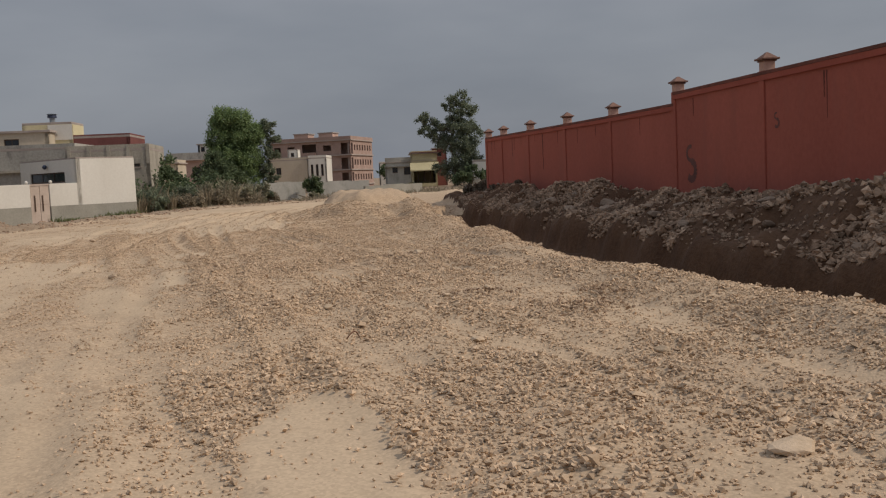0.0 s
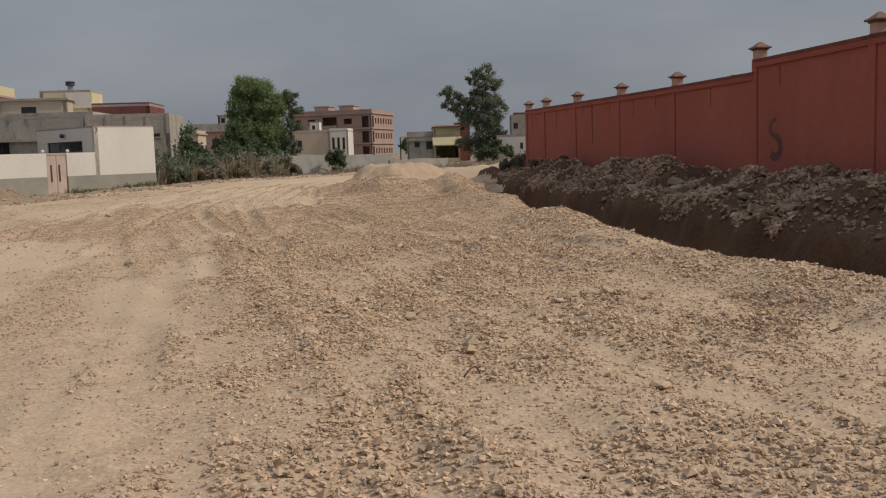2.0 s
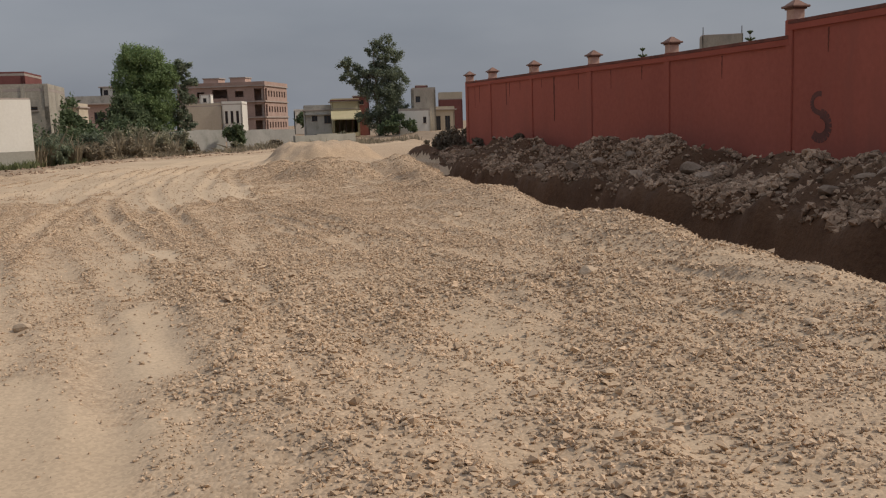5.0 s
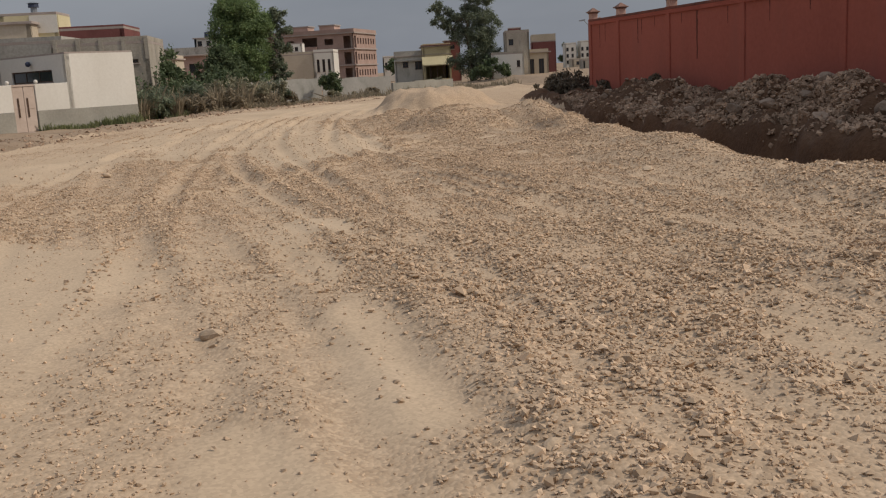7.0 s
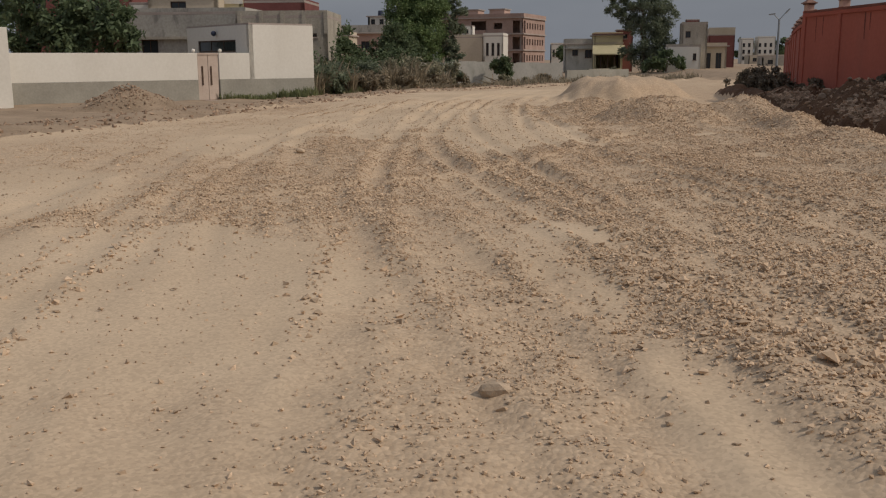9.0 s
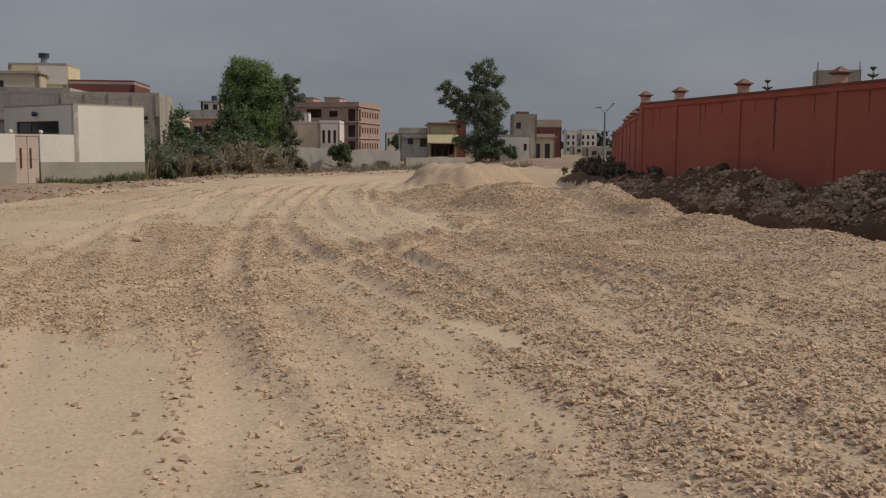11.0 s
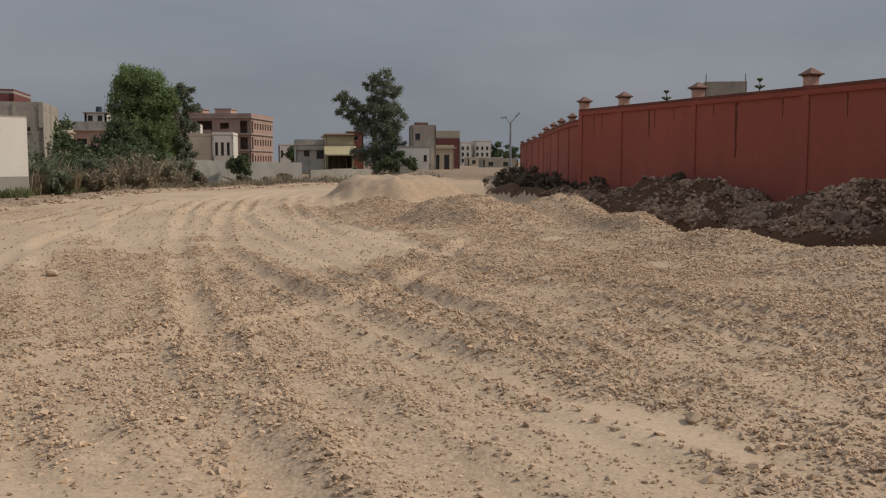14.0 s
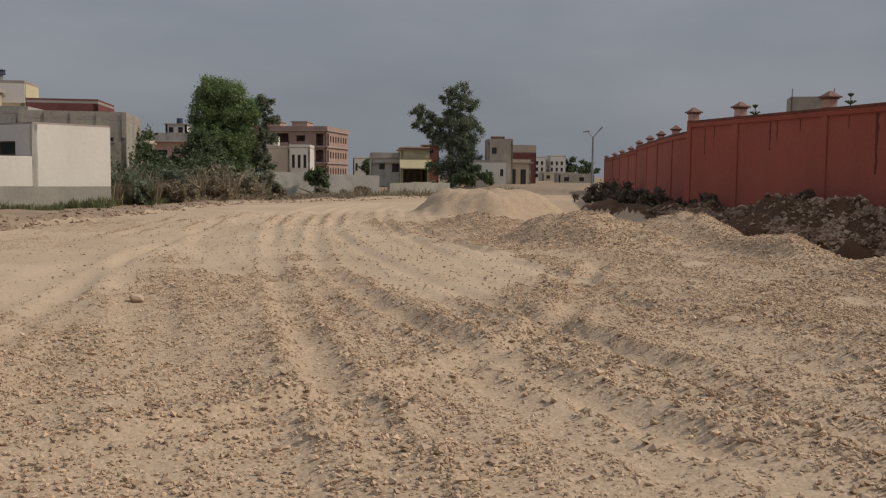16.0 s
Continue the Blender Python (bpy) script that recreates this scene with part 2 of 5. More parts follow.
M_PALE_ROCK = surface("pale_limestone_rock", (0.40, 0.30, 0.20), (0.56, 0.43, 0.31), big=4, fine=40, rough=0.95, bump=0.6, depth=0.01, random_tint=0.15)
M_RUST = surface("rusted_wire", (0.10, 0.05, 0.03), (0.20, 0.10, 0.06), big=8, fine=60, rough=0.8, bump=0.2)
M_PALE_WALL = surface("pale_stained_cement", (0.40, 0.385, 0.345), (0.54, 0.52, 0.47), big=0.5, fine=6, rough=0.9, bump=0.2, streak=0.5, stain=(0.30, 0.295, 0.25))
M_SPILL = surface("spilled_brown_soil", (0.24, 0.165, 0.11), (0.38, 0.275, 0.19), big=3, fine=30, rough=0.95, bump=0.4, depth=0.01, island=0.2)
M_BARK = surface("grey_brown_bark", (0.10, 0.075, 0.055), (0.20, 0.155, 0.115), big=2, fine=20, rough=0.95, bump=0.6, depth=0.03)
M_LEAF_GREEN = leaf_surface("bright_green_leaves", (0.145, 0.205, 0.085), (0.255, 0.335, 0.145))
M_LEAF_DARK = leaf_surface("dark_green_leaves", (0.075, 0.105, 0.052), (0.145, 0.185, 0.095))
M_LEAF_GREY = leaf_surface("grey_green_leaves", (0.125, 0.15, 0.098), (0.235, 0.265, 0.175))
M_DRY = leaf_surface("dry_straw_canes", (0.20, 0.165, 0.11), (0.38, 0.315, 0.22))
M_SCRUB = leaf_surface("dusty_olive_scrub", (0.20, 0.19, 0.125), (0.36, 0.335, 0.225))
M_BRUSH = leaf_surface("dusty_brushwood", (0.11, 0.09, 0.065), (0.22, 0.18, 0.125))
M_GRASS = leaf_surface("fresh_grass", (0.12, 0.135, 0.06), (0.21, 0.225, 0.11))
M_GLASS = glass_surface("dark_window_glass")


# ---------------------------------------------------------------- mesh helpers
def mesh_object(name, bm, material, smooth=False):
    me = bpy.data.meshes.new(name)
    bm.normal_update()
    bm.to_mesh(me)
    bm.free()
    for mt in (material if isinstance(material, (list, tuple)) else [material]):
        me.materials.append(mt)
    if smooth:
        for p in me.polygons:
            p.use_smooth = True
    return new(name, me)


def part(name, bm, material, parent, label=""):
    ob = mesh_object(name, bm, material)
    ob.parent = parent
    if label:
        tagged(ob, label)
    return ob


def array_mesh(name, verts, faces, materials, smooth=False, face_mats=None):
    """A mesh from numpy arrays; faces all of one size."""
    me = bpy.data.meshes.new(name)
    k = faces.shape[1]
    me.vertices.add(len(verts))
    me.vertices.foreach_set("co", np.asarray(verts, dtype=np.float32).ravel())
    me.loops.add(faces.size)
    me.loops.foreach_set("vertex_index", faces.astype(np.int32).ravel())
    me.polygons.add(len(faces))
    me.polygons.foreach_set("loop_start", np.arange(0, faces.size, k, dtype=np.int32))
    me.polygons.foreach_set("use_smooth", np.full(len(faces), smooth))
    for mt in materials:
        me.materials.append(mt)
    if face_mats is not None:
        me.polygons.foreach_set("material_index", np.asarray(face_mats, dtype=np.int32))
    me.update(calc_edges=True)
    me.validate()
    return me


def box(bm, x0, x1, y0, y1, z0, z1, bevel=0.0):
    r = bmesh.ops.create_cube(bm, size=1.0)
    vs = r["verts"]
    bmesh.ops.scale(bm, vec=(x1 - x0, y1 - y0, z1 - z0), verts=vs)
    bmesh.ops.translate(bm, vec=((x0 + x1) / 2, (y0 + y1) / 2, (z0 + z1) / 2), verts=vs)
    if bevel:
        es = list({e for v in vs for e in v.link_edges})
        bmesh.ops.bevel(bm, geom=es, offset=bevel, segments=1, affect="EDGES")
    return bm


def one_box(*a, bevel=0.0):
    return box(bmesh.new(), *a, bevel=bevel)


def tube(bm, p, q, r0, r1, sides=8):
    """A tapered round bar from p to q."""
    p, q = Vector(p), Vector(q)
    d = q - p
    m = Matrix.Translation((p + q) / 2) @ d.to_track_quat("Z", "Y").to_matrix().to_4x4()
    bmesh.ops.create_cone(bm, cap_ends=True, segments=sides, radius1=r0, radius2=r1, depth=d.length, matrix=m)
    return bm


def thing(name, m, label, category, group="", kind=""):
    ob = new(name)
    ob.empty_display_size = 0.3
    ob.matrix_world = m
    return tagged(ob, label, category, group, kind)


TABLE = np.random.RandomState(7).rand(256, 256)


def vnoise(x, y):
    """Smooth value noise from 0 to 1."""
    xi, yi = np.floor(x).astype(int), np.floor(y).astype(int)
    fx, fy = x - xi, y - yi
    fx, fy = fx * fx * (3 - 2 * fx), fy * fy * (3 - 2 * fy)
    a, b = TABLE[xi % 256, yi % 256], TABLE[(xi + 1) % 256, yi % 256]
    c, d = TABLE[xi % 256, (yi + 1) % 256], TABLE[(xi + 1) % 256, (yi + 1) % 256]
    return (a * (1 - fx) + b * fx) * (1 - fy) + (c * (1 - fx) + d * fx) * fy


def fbm(x, y, octaves=4):
    s, a, t = 0.0, 0.5, 0.0
    for k in range(octaves):
        s = s + a * vnoise(x * 2 ** k + 17.3 * k, y * 2 ** k + 9.1 * k)
        t, a = t + a, a / 2
    return s / t


def smooth(a, b, x):
    t = np.clip((x - a) / (b - a), 0, 1)
    return t * t * (3 - 2 * t)


# ---------------------------------------------------------------- plan of the ground
EDGE_Y = [-60, 0, 6.5, 10, 13, 16, 19, 20.8, 23.4, 26, 30, 34, 38, 42]          # gravel edge of the trench
EDGE_X = [9, 5.9, 4.75, 4.0, 3.2, 2.85, 2.5, 2.3, 1.95, 1.6, 1.35, 1.45, 1.9, 2.4]
BANK_Y = [-60, 0, 5, 11, 13.4, 16, 21, 26, 31, 36, 40, 44]               # far lip of the trench
BANK_X = [14, 9.4, 8.3, 6.8, 6.1, 5.7, 5.2, 4.6, 3.9, 3.2, 2.8, 2.6]
WALL = [(4.4, 43.0), (4.87, 40.6), (5.6, 37.0), (6.42, 32.9), (7.2, 28.8), (7.93, 24.05), (8.52, 19.3), (9.1, 14.5), (9.7, 9.7), (10.3, 4.9), (10.9, 0.1), (11.5, -4.7), (12.1, -9.5)]
FAR_WALL = [(4.75, 43.6), (5.2, 47.0), (5.95, 51.0), (6.75, 55.0), (7.75, 60.0)]
END_WALL = [(8.0, 60.6), (9.2, 66.5), (10.5, 73.0), (11.9, 80.0), (13.4, 88.0)]
ROAD_Y = [-60, 20, 27, 33, 40, 45, 52, 58, 64, 70, 90]                        # left margin of the road
ROAD_X = [-16, -14.6, -13.9, -13.0, -12.3, -11.9, -10.3, -7.4, -3.6, 1, 14]
MOUNDS = [(-1.4, 45.6, 2.4, 3.0, 1.15), (-1.2, 32.6, 1.55, 2.3, 0.60), (0.65, 32.9, 1.35, 2.0, 0.43), (1.15, 29.6, 0.9, 1.6, 0.24),
          (-2.7, 37.3, 1.4, 2.6, 0.30), (0.2, 27.0, 1.3, 1.2, 0.10), (0.9, 25.4, 1.2, 1.5, 0.15), (1.6, 22.7, 1.5, 1.8, 0.18), (2.3, 17.4, 1.2, 1.6, 0.14), (0.7, 13.8, 1.2, 0.9, 0.12)]
FLAT_TOP = 0.76                         # the farthest mound was levelled off
# wheel tracks: centre lines along which tyres pressed the gravel
TRACKS = [[(0.6, 12.0), (-0.6, 15.6), (-1.34, 18.2), (-2.2, 21), (-3.2, 23.8), (-4.0, 27), (-4.4, 31), (-5.0, 40), (-4.8, 48), (-3.0, 57)],
          [(1.6, 12.5), (0.4, 15.4), (-0.5, 17.9), (-1.5, 20.4), (-2.3, 23.4), (-3.0, 26), (-3.5, 30), (-4.2, 36)],
          [(-2.0, 14.0), (-2.8, 17.2), (-3.5, 20.5), (-4.1, 23.2), (-4.7, 25.5), (-5.5, 29.6), (-6.2, 37.5), (-6.2, 46), (-4.2, 57)],
          [(-2.2, 14.4), (-2.7, 15.9), (-3.6, 18.1), (-4.4, 20.6), (-5.4, 23.9), (-6.1, 27.7), (-6.6, 37.4), (-6.7, 46), (-4.9, 57)],
          [(-4.4, 13), (-5.1, 17.4), (-6.0, 22.3), (-7.0, 30.7), (-7.6, 38), (-7.6, 46), (-6.0, 57)],
          [(-5.6, 10), (-7.2, 17), (-8.2, 22.6), (-8.7, 27.6), (-8.9, 33.2), (-9.1, 40), (-9.0, 47)],
          [(-6.6, 8), (-8.2, 14), (-9.2, 20), (-9.9, 26.9), (-10.1, 33), (-10.2, 42)],
          [(0.2, 5.0), (-0.5, 8), (-1.6, 11.4), (-1.9, 13.5), (-2.4, 18), (-2.9, 23.6), (-3.3, 28)],
          [(-0.9, 3.0), (-2.2, 9.4), (-3.0, 12.8), (-3.6, 16)],
          [(-2.2, 28), (-2.7, 26.5), (-3.2, 24.6), (-3.8, 22.8), (-5.0, 20.6), (-7.0, 19)]]
# trodden bare patches: x, y, radii, turn
DUST = [(-6.3, 15.0, 1.9, 2.5, 20), (-1.75, 4.0, 0.75, 1.7, 15), (0.45, 3.4, 0.45, 1.7, 12), (-4.7, 10.6, 0.8, 2.3, 25),
        (-7.4, 35, 3.2, 9, 8), (-9.4, 27, 1.5, 4, 12), (-6, 50, 4, 8, -20), (-9.8, 19, 1.5, 3, 20),
        (-4.7, 29, 1.7, 5.0, 6), (0.1, 27.6, 1.5, 0.8, -8), (-3.4, 17.2, 0.28, 0.7, 22), (-2.75, 10.4, 0.45, 1.6, 20)]
FLOW_Y, FLOW_X = [0, 5, 12, 18, 23, 28, 33, 40, 48, 57], [4.6, 2.6, 0.27, -1.65, -3.25, -4.45, -5.3, -6.0, -5.8, -3.5]


def flow(x, y):
    """Long low ridges of gravel that wheels have drawn out along the way they went, from -1 to 1."""
    s = x - np.interp(y, FLOW_Y, FLOW_X)
    s = s + 0.5 * (vnoise(x * 0.25, y * 0.25) - 0.5)
    return 1.2 * (fbm(s * 2.1 + 40, y * 0.10, 3) + 0.5 * vnoise(s * 5.5, y * 0.22 + 7) - 0.75)


def track_field(x, y):
    """Distance to the nearest wheel track and a number along it."""
    best, along = np.full(x.shape, 9.0), np.zeros(x.shape)
    for line in TRACKS:
        pts = np.array(line)
        tt = np.linspace(0, len(pts) - 1, len(pts) * 5)
        px, py = np.interp(tt, range(len(pts)), pts[:, 0]), np.interp(tt, range(len(pts)), pts[:, 1])
        k = np.array([1, 2, 3, 2, 1]) / 9
        px[2:-2], py[2:-2] = np.convolve(px, k, "valid"), np.convolve(py, k, "valid")
        s0 = 0.0
        for i in range(len(px) - 1):
            ax, ay, bx, by = px[i], py[i], px[i + 1], py[i + 1]
            dx, dy = bx - ax, by - ay
            ln = math.hypot(dx, dy)
            near = (x > min(ax, bx) - 1.2) & (x < max(ax, bx) + 1.2) & (y > min(ay, by) - 1.2) & (y < max(ay, by) + 1.2)
            if near.any():
                u = np.clip(((x[near] - ax) * dx + (y[near] - ay) * dy) / (ln * ln), 0, 1)
                d = np.hypot(x[near] - ax - u * dx, y[near] - ay - u * dy)
                old = best[near]
                along[near] = np.where(d < old, s0 + u * ln, along[near])
                best[near] = np.minimum(old, d)
            s0 += ln
    return best, along


def dust_amount(x, y, track):
    d = np.zeros(x.shape)
    for cx, cy, rx, ry, turn in DUST:
        a = radians(turn)
        u, v = (x - cx) * math.cos(a) + (y - cy) * math.sin(a), -(x - cx) * math.sin(a) + (y - cy) * math.cos(a)
        q = (u / rx) ** 2 + (v / ry) ** 2 + 1.1 * (fbm(x * 1.1 + 4, y * 1.1, 4) - 0.5)
        d = np.maximum(d, 1 - smooth(0.65, 1.05, q))
    # the left side is driven on more, and dustier
    side = smooth(0.42, 0.66, fbm(x * 0.35 + 3, y * 0.16 + 5, 4) + 0.24 * smooth(0, -6, x + 0.22 * (y - 10)) - 0.03)
    side = side * (1 - 0.55 * smooth(15, 18, y) * smooth(28, 24, y))
    tr = (1 - smooth(0.10, 0.30, track)) * smooth(0.40, 0.55, fbm(x * 0.5 + 8, y * 0.5, 3)) * (0.05 + 0.6 * smooth(18, 28, y))
    fl = smooth(0.05, -0.45, flow(x, y)) * 0.8
    out = np.maximum(np.maximum(d, side * 0.85 * (0.7 + 0.4 * fl)), np.maximum(tr * 0.8, fl * 0.55))
    for cx, cy, rx, ry, h in MOUNDS:
        out = out * smooth(0.75, 1.15, np.sqrt(((x - cx) / rx) ** 2 + ((y - cy) / ry) ** 2))
    # bare strip that a blade left beside the windrow of coarse stone
    off = x - (-2.1 - 0.22 * (y - 11)) + 0.26 + 0.25 * (vnoise(y * 0.8, y * 0 + 1.7) - 0.5)
    strip = np.exp(-(off / 0.26) ** 4) * smooth(9.5, 11.0, y) * smooth(19, 15, y) * smooth(0.30, 0.48, fbm(x * 1.5, y * 0.8, 3))
    ragged = 0.7 * (fbm(x * 2.6 + 11, y * 2.6, 4) - 0.5)
    return np.clip(np.maximum(out + ragged * smooth(0.05, 0.4, out) * (1 - 0.5 * d), strip), 0, 1)


def wall_x(y):
    ys = [p[1] for p in reversed(WALL)] + [p[1] for p in FAR_WALL[1:]]
    xs = [p[0] for p in reversed(WALL)] + [p[0] for p in FAR_WALL[1:]]
    return np.interp(y, ys, xs)


def height(x, y, detail=True):
    xe = np.interp(y, EDGE_Y, EDGE_X) + 0.3 * (vnoise(y * 0.7, y * 0 + 3.3) - 0.5) + 0.16 * (vnoise(y * 3.1, x * 1.2) - 0.5) * (1 - 0.85 * smooth(26, 32, y))
    xb = np.interp(y, BANK_Y, BANK_X) + 0.35 * (vnoise(y * 0.9, y * 0 + 8.1) - 0.5) + 0.05 * (vnoise(y * 2.7, x * 1.5 + 9) - 0.5)
    xl = np.interp(y, ROAD_Y, ROAD_X) + 1.2 * (vnoise(y * 0.35, y * 0 + 5.5) - 0.5)
    z = 0.10 * (fbm(x * 0.18, y * 0.18, 3) - 0.5)
    mound = np.zeros(x.shape)
    for cx, cy, rx, ry, h in MOUNDS:
        r = np.sqrt(((x - cx) / rx) ** 2 + ((y - cy) / ry) ** 2) + 0.35 * (fbm(x * 0.9 + cx, y * 0.9, 3) - 0.5)
        one = h * np.clip(1.12 - r, 0, 1) ** 0.85 * smooth(1.15, 0.7, r)
        if cy > 44:
            one = np.minimum(one, FLAT_TOP + 0.10 * (vnoise(x * 0.5, y * 0.5) - 0.5))
        mound = np.maximum(mound, one)
    near = np.exp(-((x + 2) / 14) ** 2)
    z = z + mound + np.minimum(mound, 0.4) * 0.50 * (fbm(x * 3.2, y * 3.2, 3) - 0.5) * (1 - 0.6 * smooth(38, 41, y))
    trench_end = 1 - smooth(35.5, 39.5, y + 0.6 * (vnoise(x * 1.3, y) - 0.5))
    bank_end = 1 - smooth(46, 52, y)
    # a low lip of gravel along the trench
    lip = np.exp(-((x - xe + 0.55) / 0.5) ** 2) * 0.13 * trench_end * (0.4 + vnoise(x * 0.8, y * 0.8))
    z = z + lip
    inside = smooth(xe, xe + 0.22, x) * trench_end
    far = smooth(xb - 0.30, xb - 0.02, x)
    floor_z = -0.95 + 0.25 * fbm(x * 1.3, y * 1.3, 3)
    z = z * (1 - inside) + inside * floor_z
    # dug soil heaped between the trench and the wall
    wx = wall_x(y)
    u = np.clip((x - xb) / np.maximum(wx - xb, 0.5), 0, 1.4)
    ridge = 0.62 + 0.55 * (fbm(x * 0 + 2.0, y * 0.42, 2) - 0.35) + 0.35 * smooth(19, 12, y)
    heap = ridge * np.interp(u, [0, 0.25, 0.48, 0.7, 1.0, 1.4], [0.05, 0.45, 1.0, 0.95, 0.62, 0.5])
    heap = heap * (1 - smooth(36, 44, y)) + 0.35 * smooth(36, 44, y) * (0.5 + fbm(x * 0.7, y * 0.7, 3))
    gap = np.exp(-((y - 32.9 + 0.6 * vnoise(x * 0.8, y * 0.5)) / 0.9) ** 2) + 0.8 * np.exp(-((y - 38.8) / 1.1) ** 2) + 0.5 * np.exp(-((y - 24.6) / 0.6) ** 2)
    heap = heap * (1 - 0.62 * np.clip(gap, 0, 1))
    lump = 0.62 * (fbm(x * 2.2, y * 2.2, 4) - 0.5)
    bank_z = -0.10 + heap + lump
    over = far * bank_end * (1 - smooth(wx + 0.6, wx + 3, x) * 0.6)
    z = z * (1 - over) + over * bank_z
    # rough verge beyond the road
    left = smooth(xl + 0.6, xl - 0.7, x)
    z = z + left * (0.14 * smooth(xl - 3.5, xl - 0.8, x) + 0.26 * (fbm(x * 0.8, y * 0.8, 4) - 0.35))
    z = z - 0.72 * smooth(xl + 1.0, xl - 6.5, x) * smooth(26, 46, y)
    heap2 = np.clip(1 - np.sqrt(((x + 23.5) / 2.5) ** 2 + ((y - 51.5) / 2.0) ** 2), 0, 1)
    z = z + 1.15 * heap2 ** 0.8
    # windrow of coarse stone that a blade pushed up
    row = x - (-2.1 - 0.22 * (y - 11)) + 0.22 * (vnoise(y * 1.6, y * 0 + 6.1) - 0.5)
    z = z + 0.055 * smooth(-0.05, 0.22, row) * smooth(2.6, 0.3, row) * smooth(8.5, 10.5, y) * smooth(20, 15, y)
    if detail:
        z = z + near * (0.035 * (fbm(x * 1.4, y * 1.4, 3) - 0.5))
    return z, inside, over, left


def relief(x, y, track, along, dust):
    """Wheel ruts, drawn-out ridges and the lumpy lie of loose stone."""
    edge = 0.85 + 0.3 * vnoise(along * 2.3, track * 9)
    calm = 1 - 0.75 * smooth(0.75, 1.0, dust)
    ridges = 0.082 * flow(x, y) * calm * (0.5 + 0.8 * fbm(x * 0.3, y * 0.3, 2)) * (1 - 0.35 * smooth(24, 32, y)) * smooth(60, 40, y)
    rut = -0.060 * np.exp(-(track / 0.12) ** 2) + 0.070 * np.exp(-((track - 0.22 * edge) / 0.065) ** 2)
    rut = rut * (0.25 + 0.55 * smooth(15, 24, y)) * (0.25 + 1.1 * vnoise(along * 0.35, along * 0 + 3))
    s = x - np.interp(y, FLOW_Y, FLOW_X)
    fine = 0.06 * (vnoise(s * 3.4 + 9, y * 0.12) - 0.5) + 0.045 * (vnoise(s * 5.2, y * 0.18 + 3) - 0.5)
    fine = fine * smooth(13, 19, y) * smooth(56, 42, y) * smooth(0.36, 0.56, fbm(x * 0.22 + 5, y * 0.12, 3))
    loose = 1 - 0.9 * smooth(0.30, 0.80, dust)
    lumps = loose * (0.05 * (fbm(x * 1.9 + 13, y * 1.9, 3) - 0.5) + 0.038 * (vnoise(x * 4.6 + 31, y * 4.6) - 0.5) + 0.030 * (vnoise(x * 7.7 + 3, y * 6.4 + 8) - 0.5))
    return rut + (ridges + fine) * smooth(-13, -9, x) + lumps * smooth(62, 40, y)


def build_ground():
    xs = np.concatenate([[-3000, -1500, -700, -350, -180, -110, -75], np.arange(-55, -16, 1.0), np.arange(-16, -9, 0.22), np.arange(-9, 11.5, 0.085), np.arange(11.5, 22, 0.6), [25, 32, 45, 70, 110, 180, 350, 700, 1500, 3000]])
    ys = np.concatenate([[-3000, -1200, -500, -200, -90, -45, -25], np.arange(-15, 1.5, 0.6), np.arange(1.5, 41, 0.085), np.arange(41, 50, 0.14), np.arange(50, 52, 0.2), np.arange(52, 75, 0.5), np.arange(75, 110, 2.5), [120, 140, 170, 220, 300, 450, 700, 1200, 3000]])
    X, Y = np.meshgrid(xs, ys)
    track, along = track_field(X, Y)
    Z, inside, over, left = height(X, Y)
    dust = dust_amount(X, Y, track)
    free = (1 - np.clip(inside + over, 0, 1)) * (1 - left)
    Z = Z + free * relief(X, Y, track, along, dust)
    mask = dust.copy()
    rows, cols = X.shape
    idx = np.arange(rows * cols).reshape(rows, cols)
    faces = np.stack([idx[:-1, :-1], idx[:-1, 1:], idx[1:, 1:], idx[1:, :-1]], axis=-1).reshape(-1, 4)
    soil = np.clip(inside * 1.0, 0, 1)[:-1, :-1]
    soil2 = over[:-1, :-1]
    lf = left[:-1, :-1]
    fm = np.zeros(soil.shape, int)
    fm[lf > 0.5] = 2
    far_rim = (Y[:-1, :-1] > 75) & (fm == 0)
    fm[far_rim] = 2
    # trench and heap faces take the dark brown soil, darker than the clods
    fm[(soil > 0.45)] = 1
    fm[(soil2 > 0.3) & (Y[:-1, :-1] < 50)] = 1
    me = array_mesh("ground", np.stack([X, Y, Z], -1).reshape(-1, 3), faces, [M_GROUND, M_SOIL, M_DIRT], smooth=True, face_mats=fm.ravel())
    a = me.attributes.new("dust", "FLOAT", "POINT")
    a.data.foreach_set("value", mask.ravel().astype(np.float32))
    return tagged(new("ground", me), "pale crushed limestone road with wheel tracks, dust and an open trench", "ground", kind="structure")


build_ground()


def ground_z(x, y):
    return float(height(np.array([float(x)]), np.array([float(y)]))[0][0])


CHIP_V = np.array([(-1, 0, 0), (1, 0, 0), (0, -1, 0), (0, 1, 0), (0, 0, -1), (0, 0, 1)], float)
CHIP_F = np.array([(0, 2, 5), (2, 1, 5), (1, 3, 5), (3, 0, 5), (2, 0, 4), (1, 2, 4), (3, 1, 4), (0, 3, 4)])
SPLINT_V = np.array([(0.95, 0, -0.35), (-0.5, 0.85, -0.35), (-0.5, -0.85, -0.35), (0, 0, 0.8)])
SPLINT_F = np.array([(0, 2, 1), (0, 1, 3), (1, 2, 3), (2, 0, 3)])


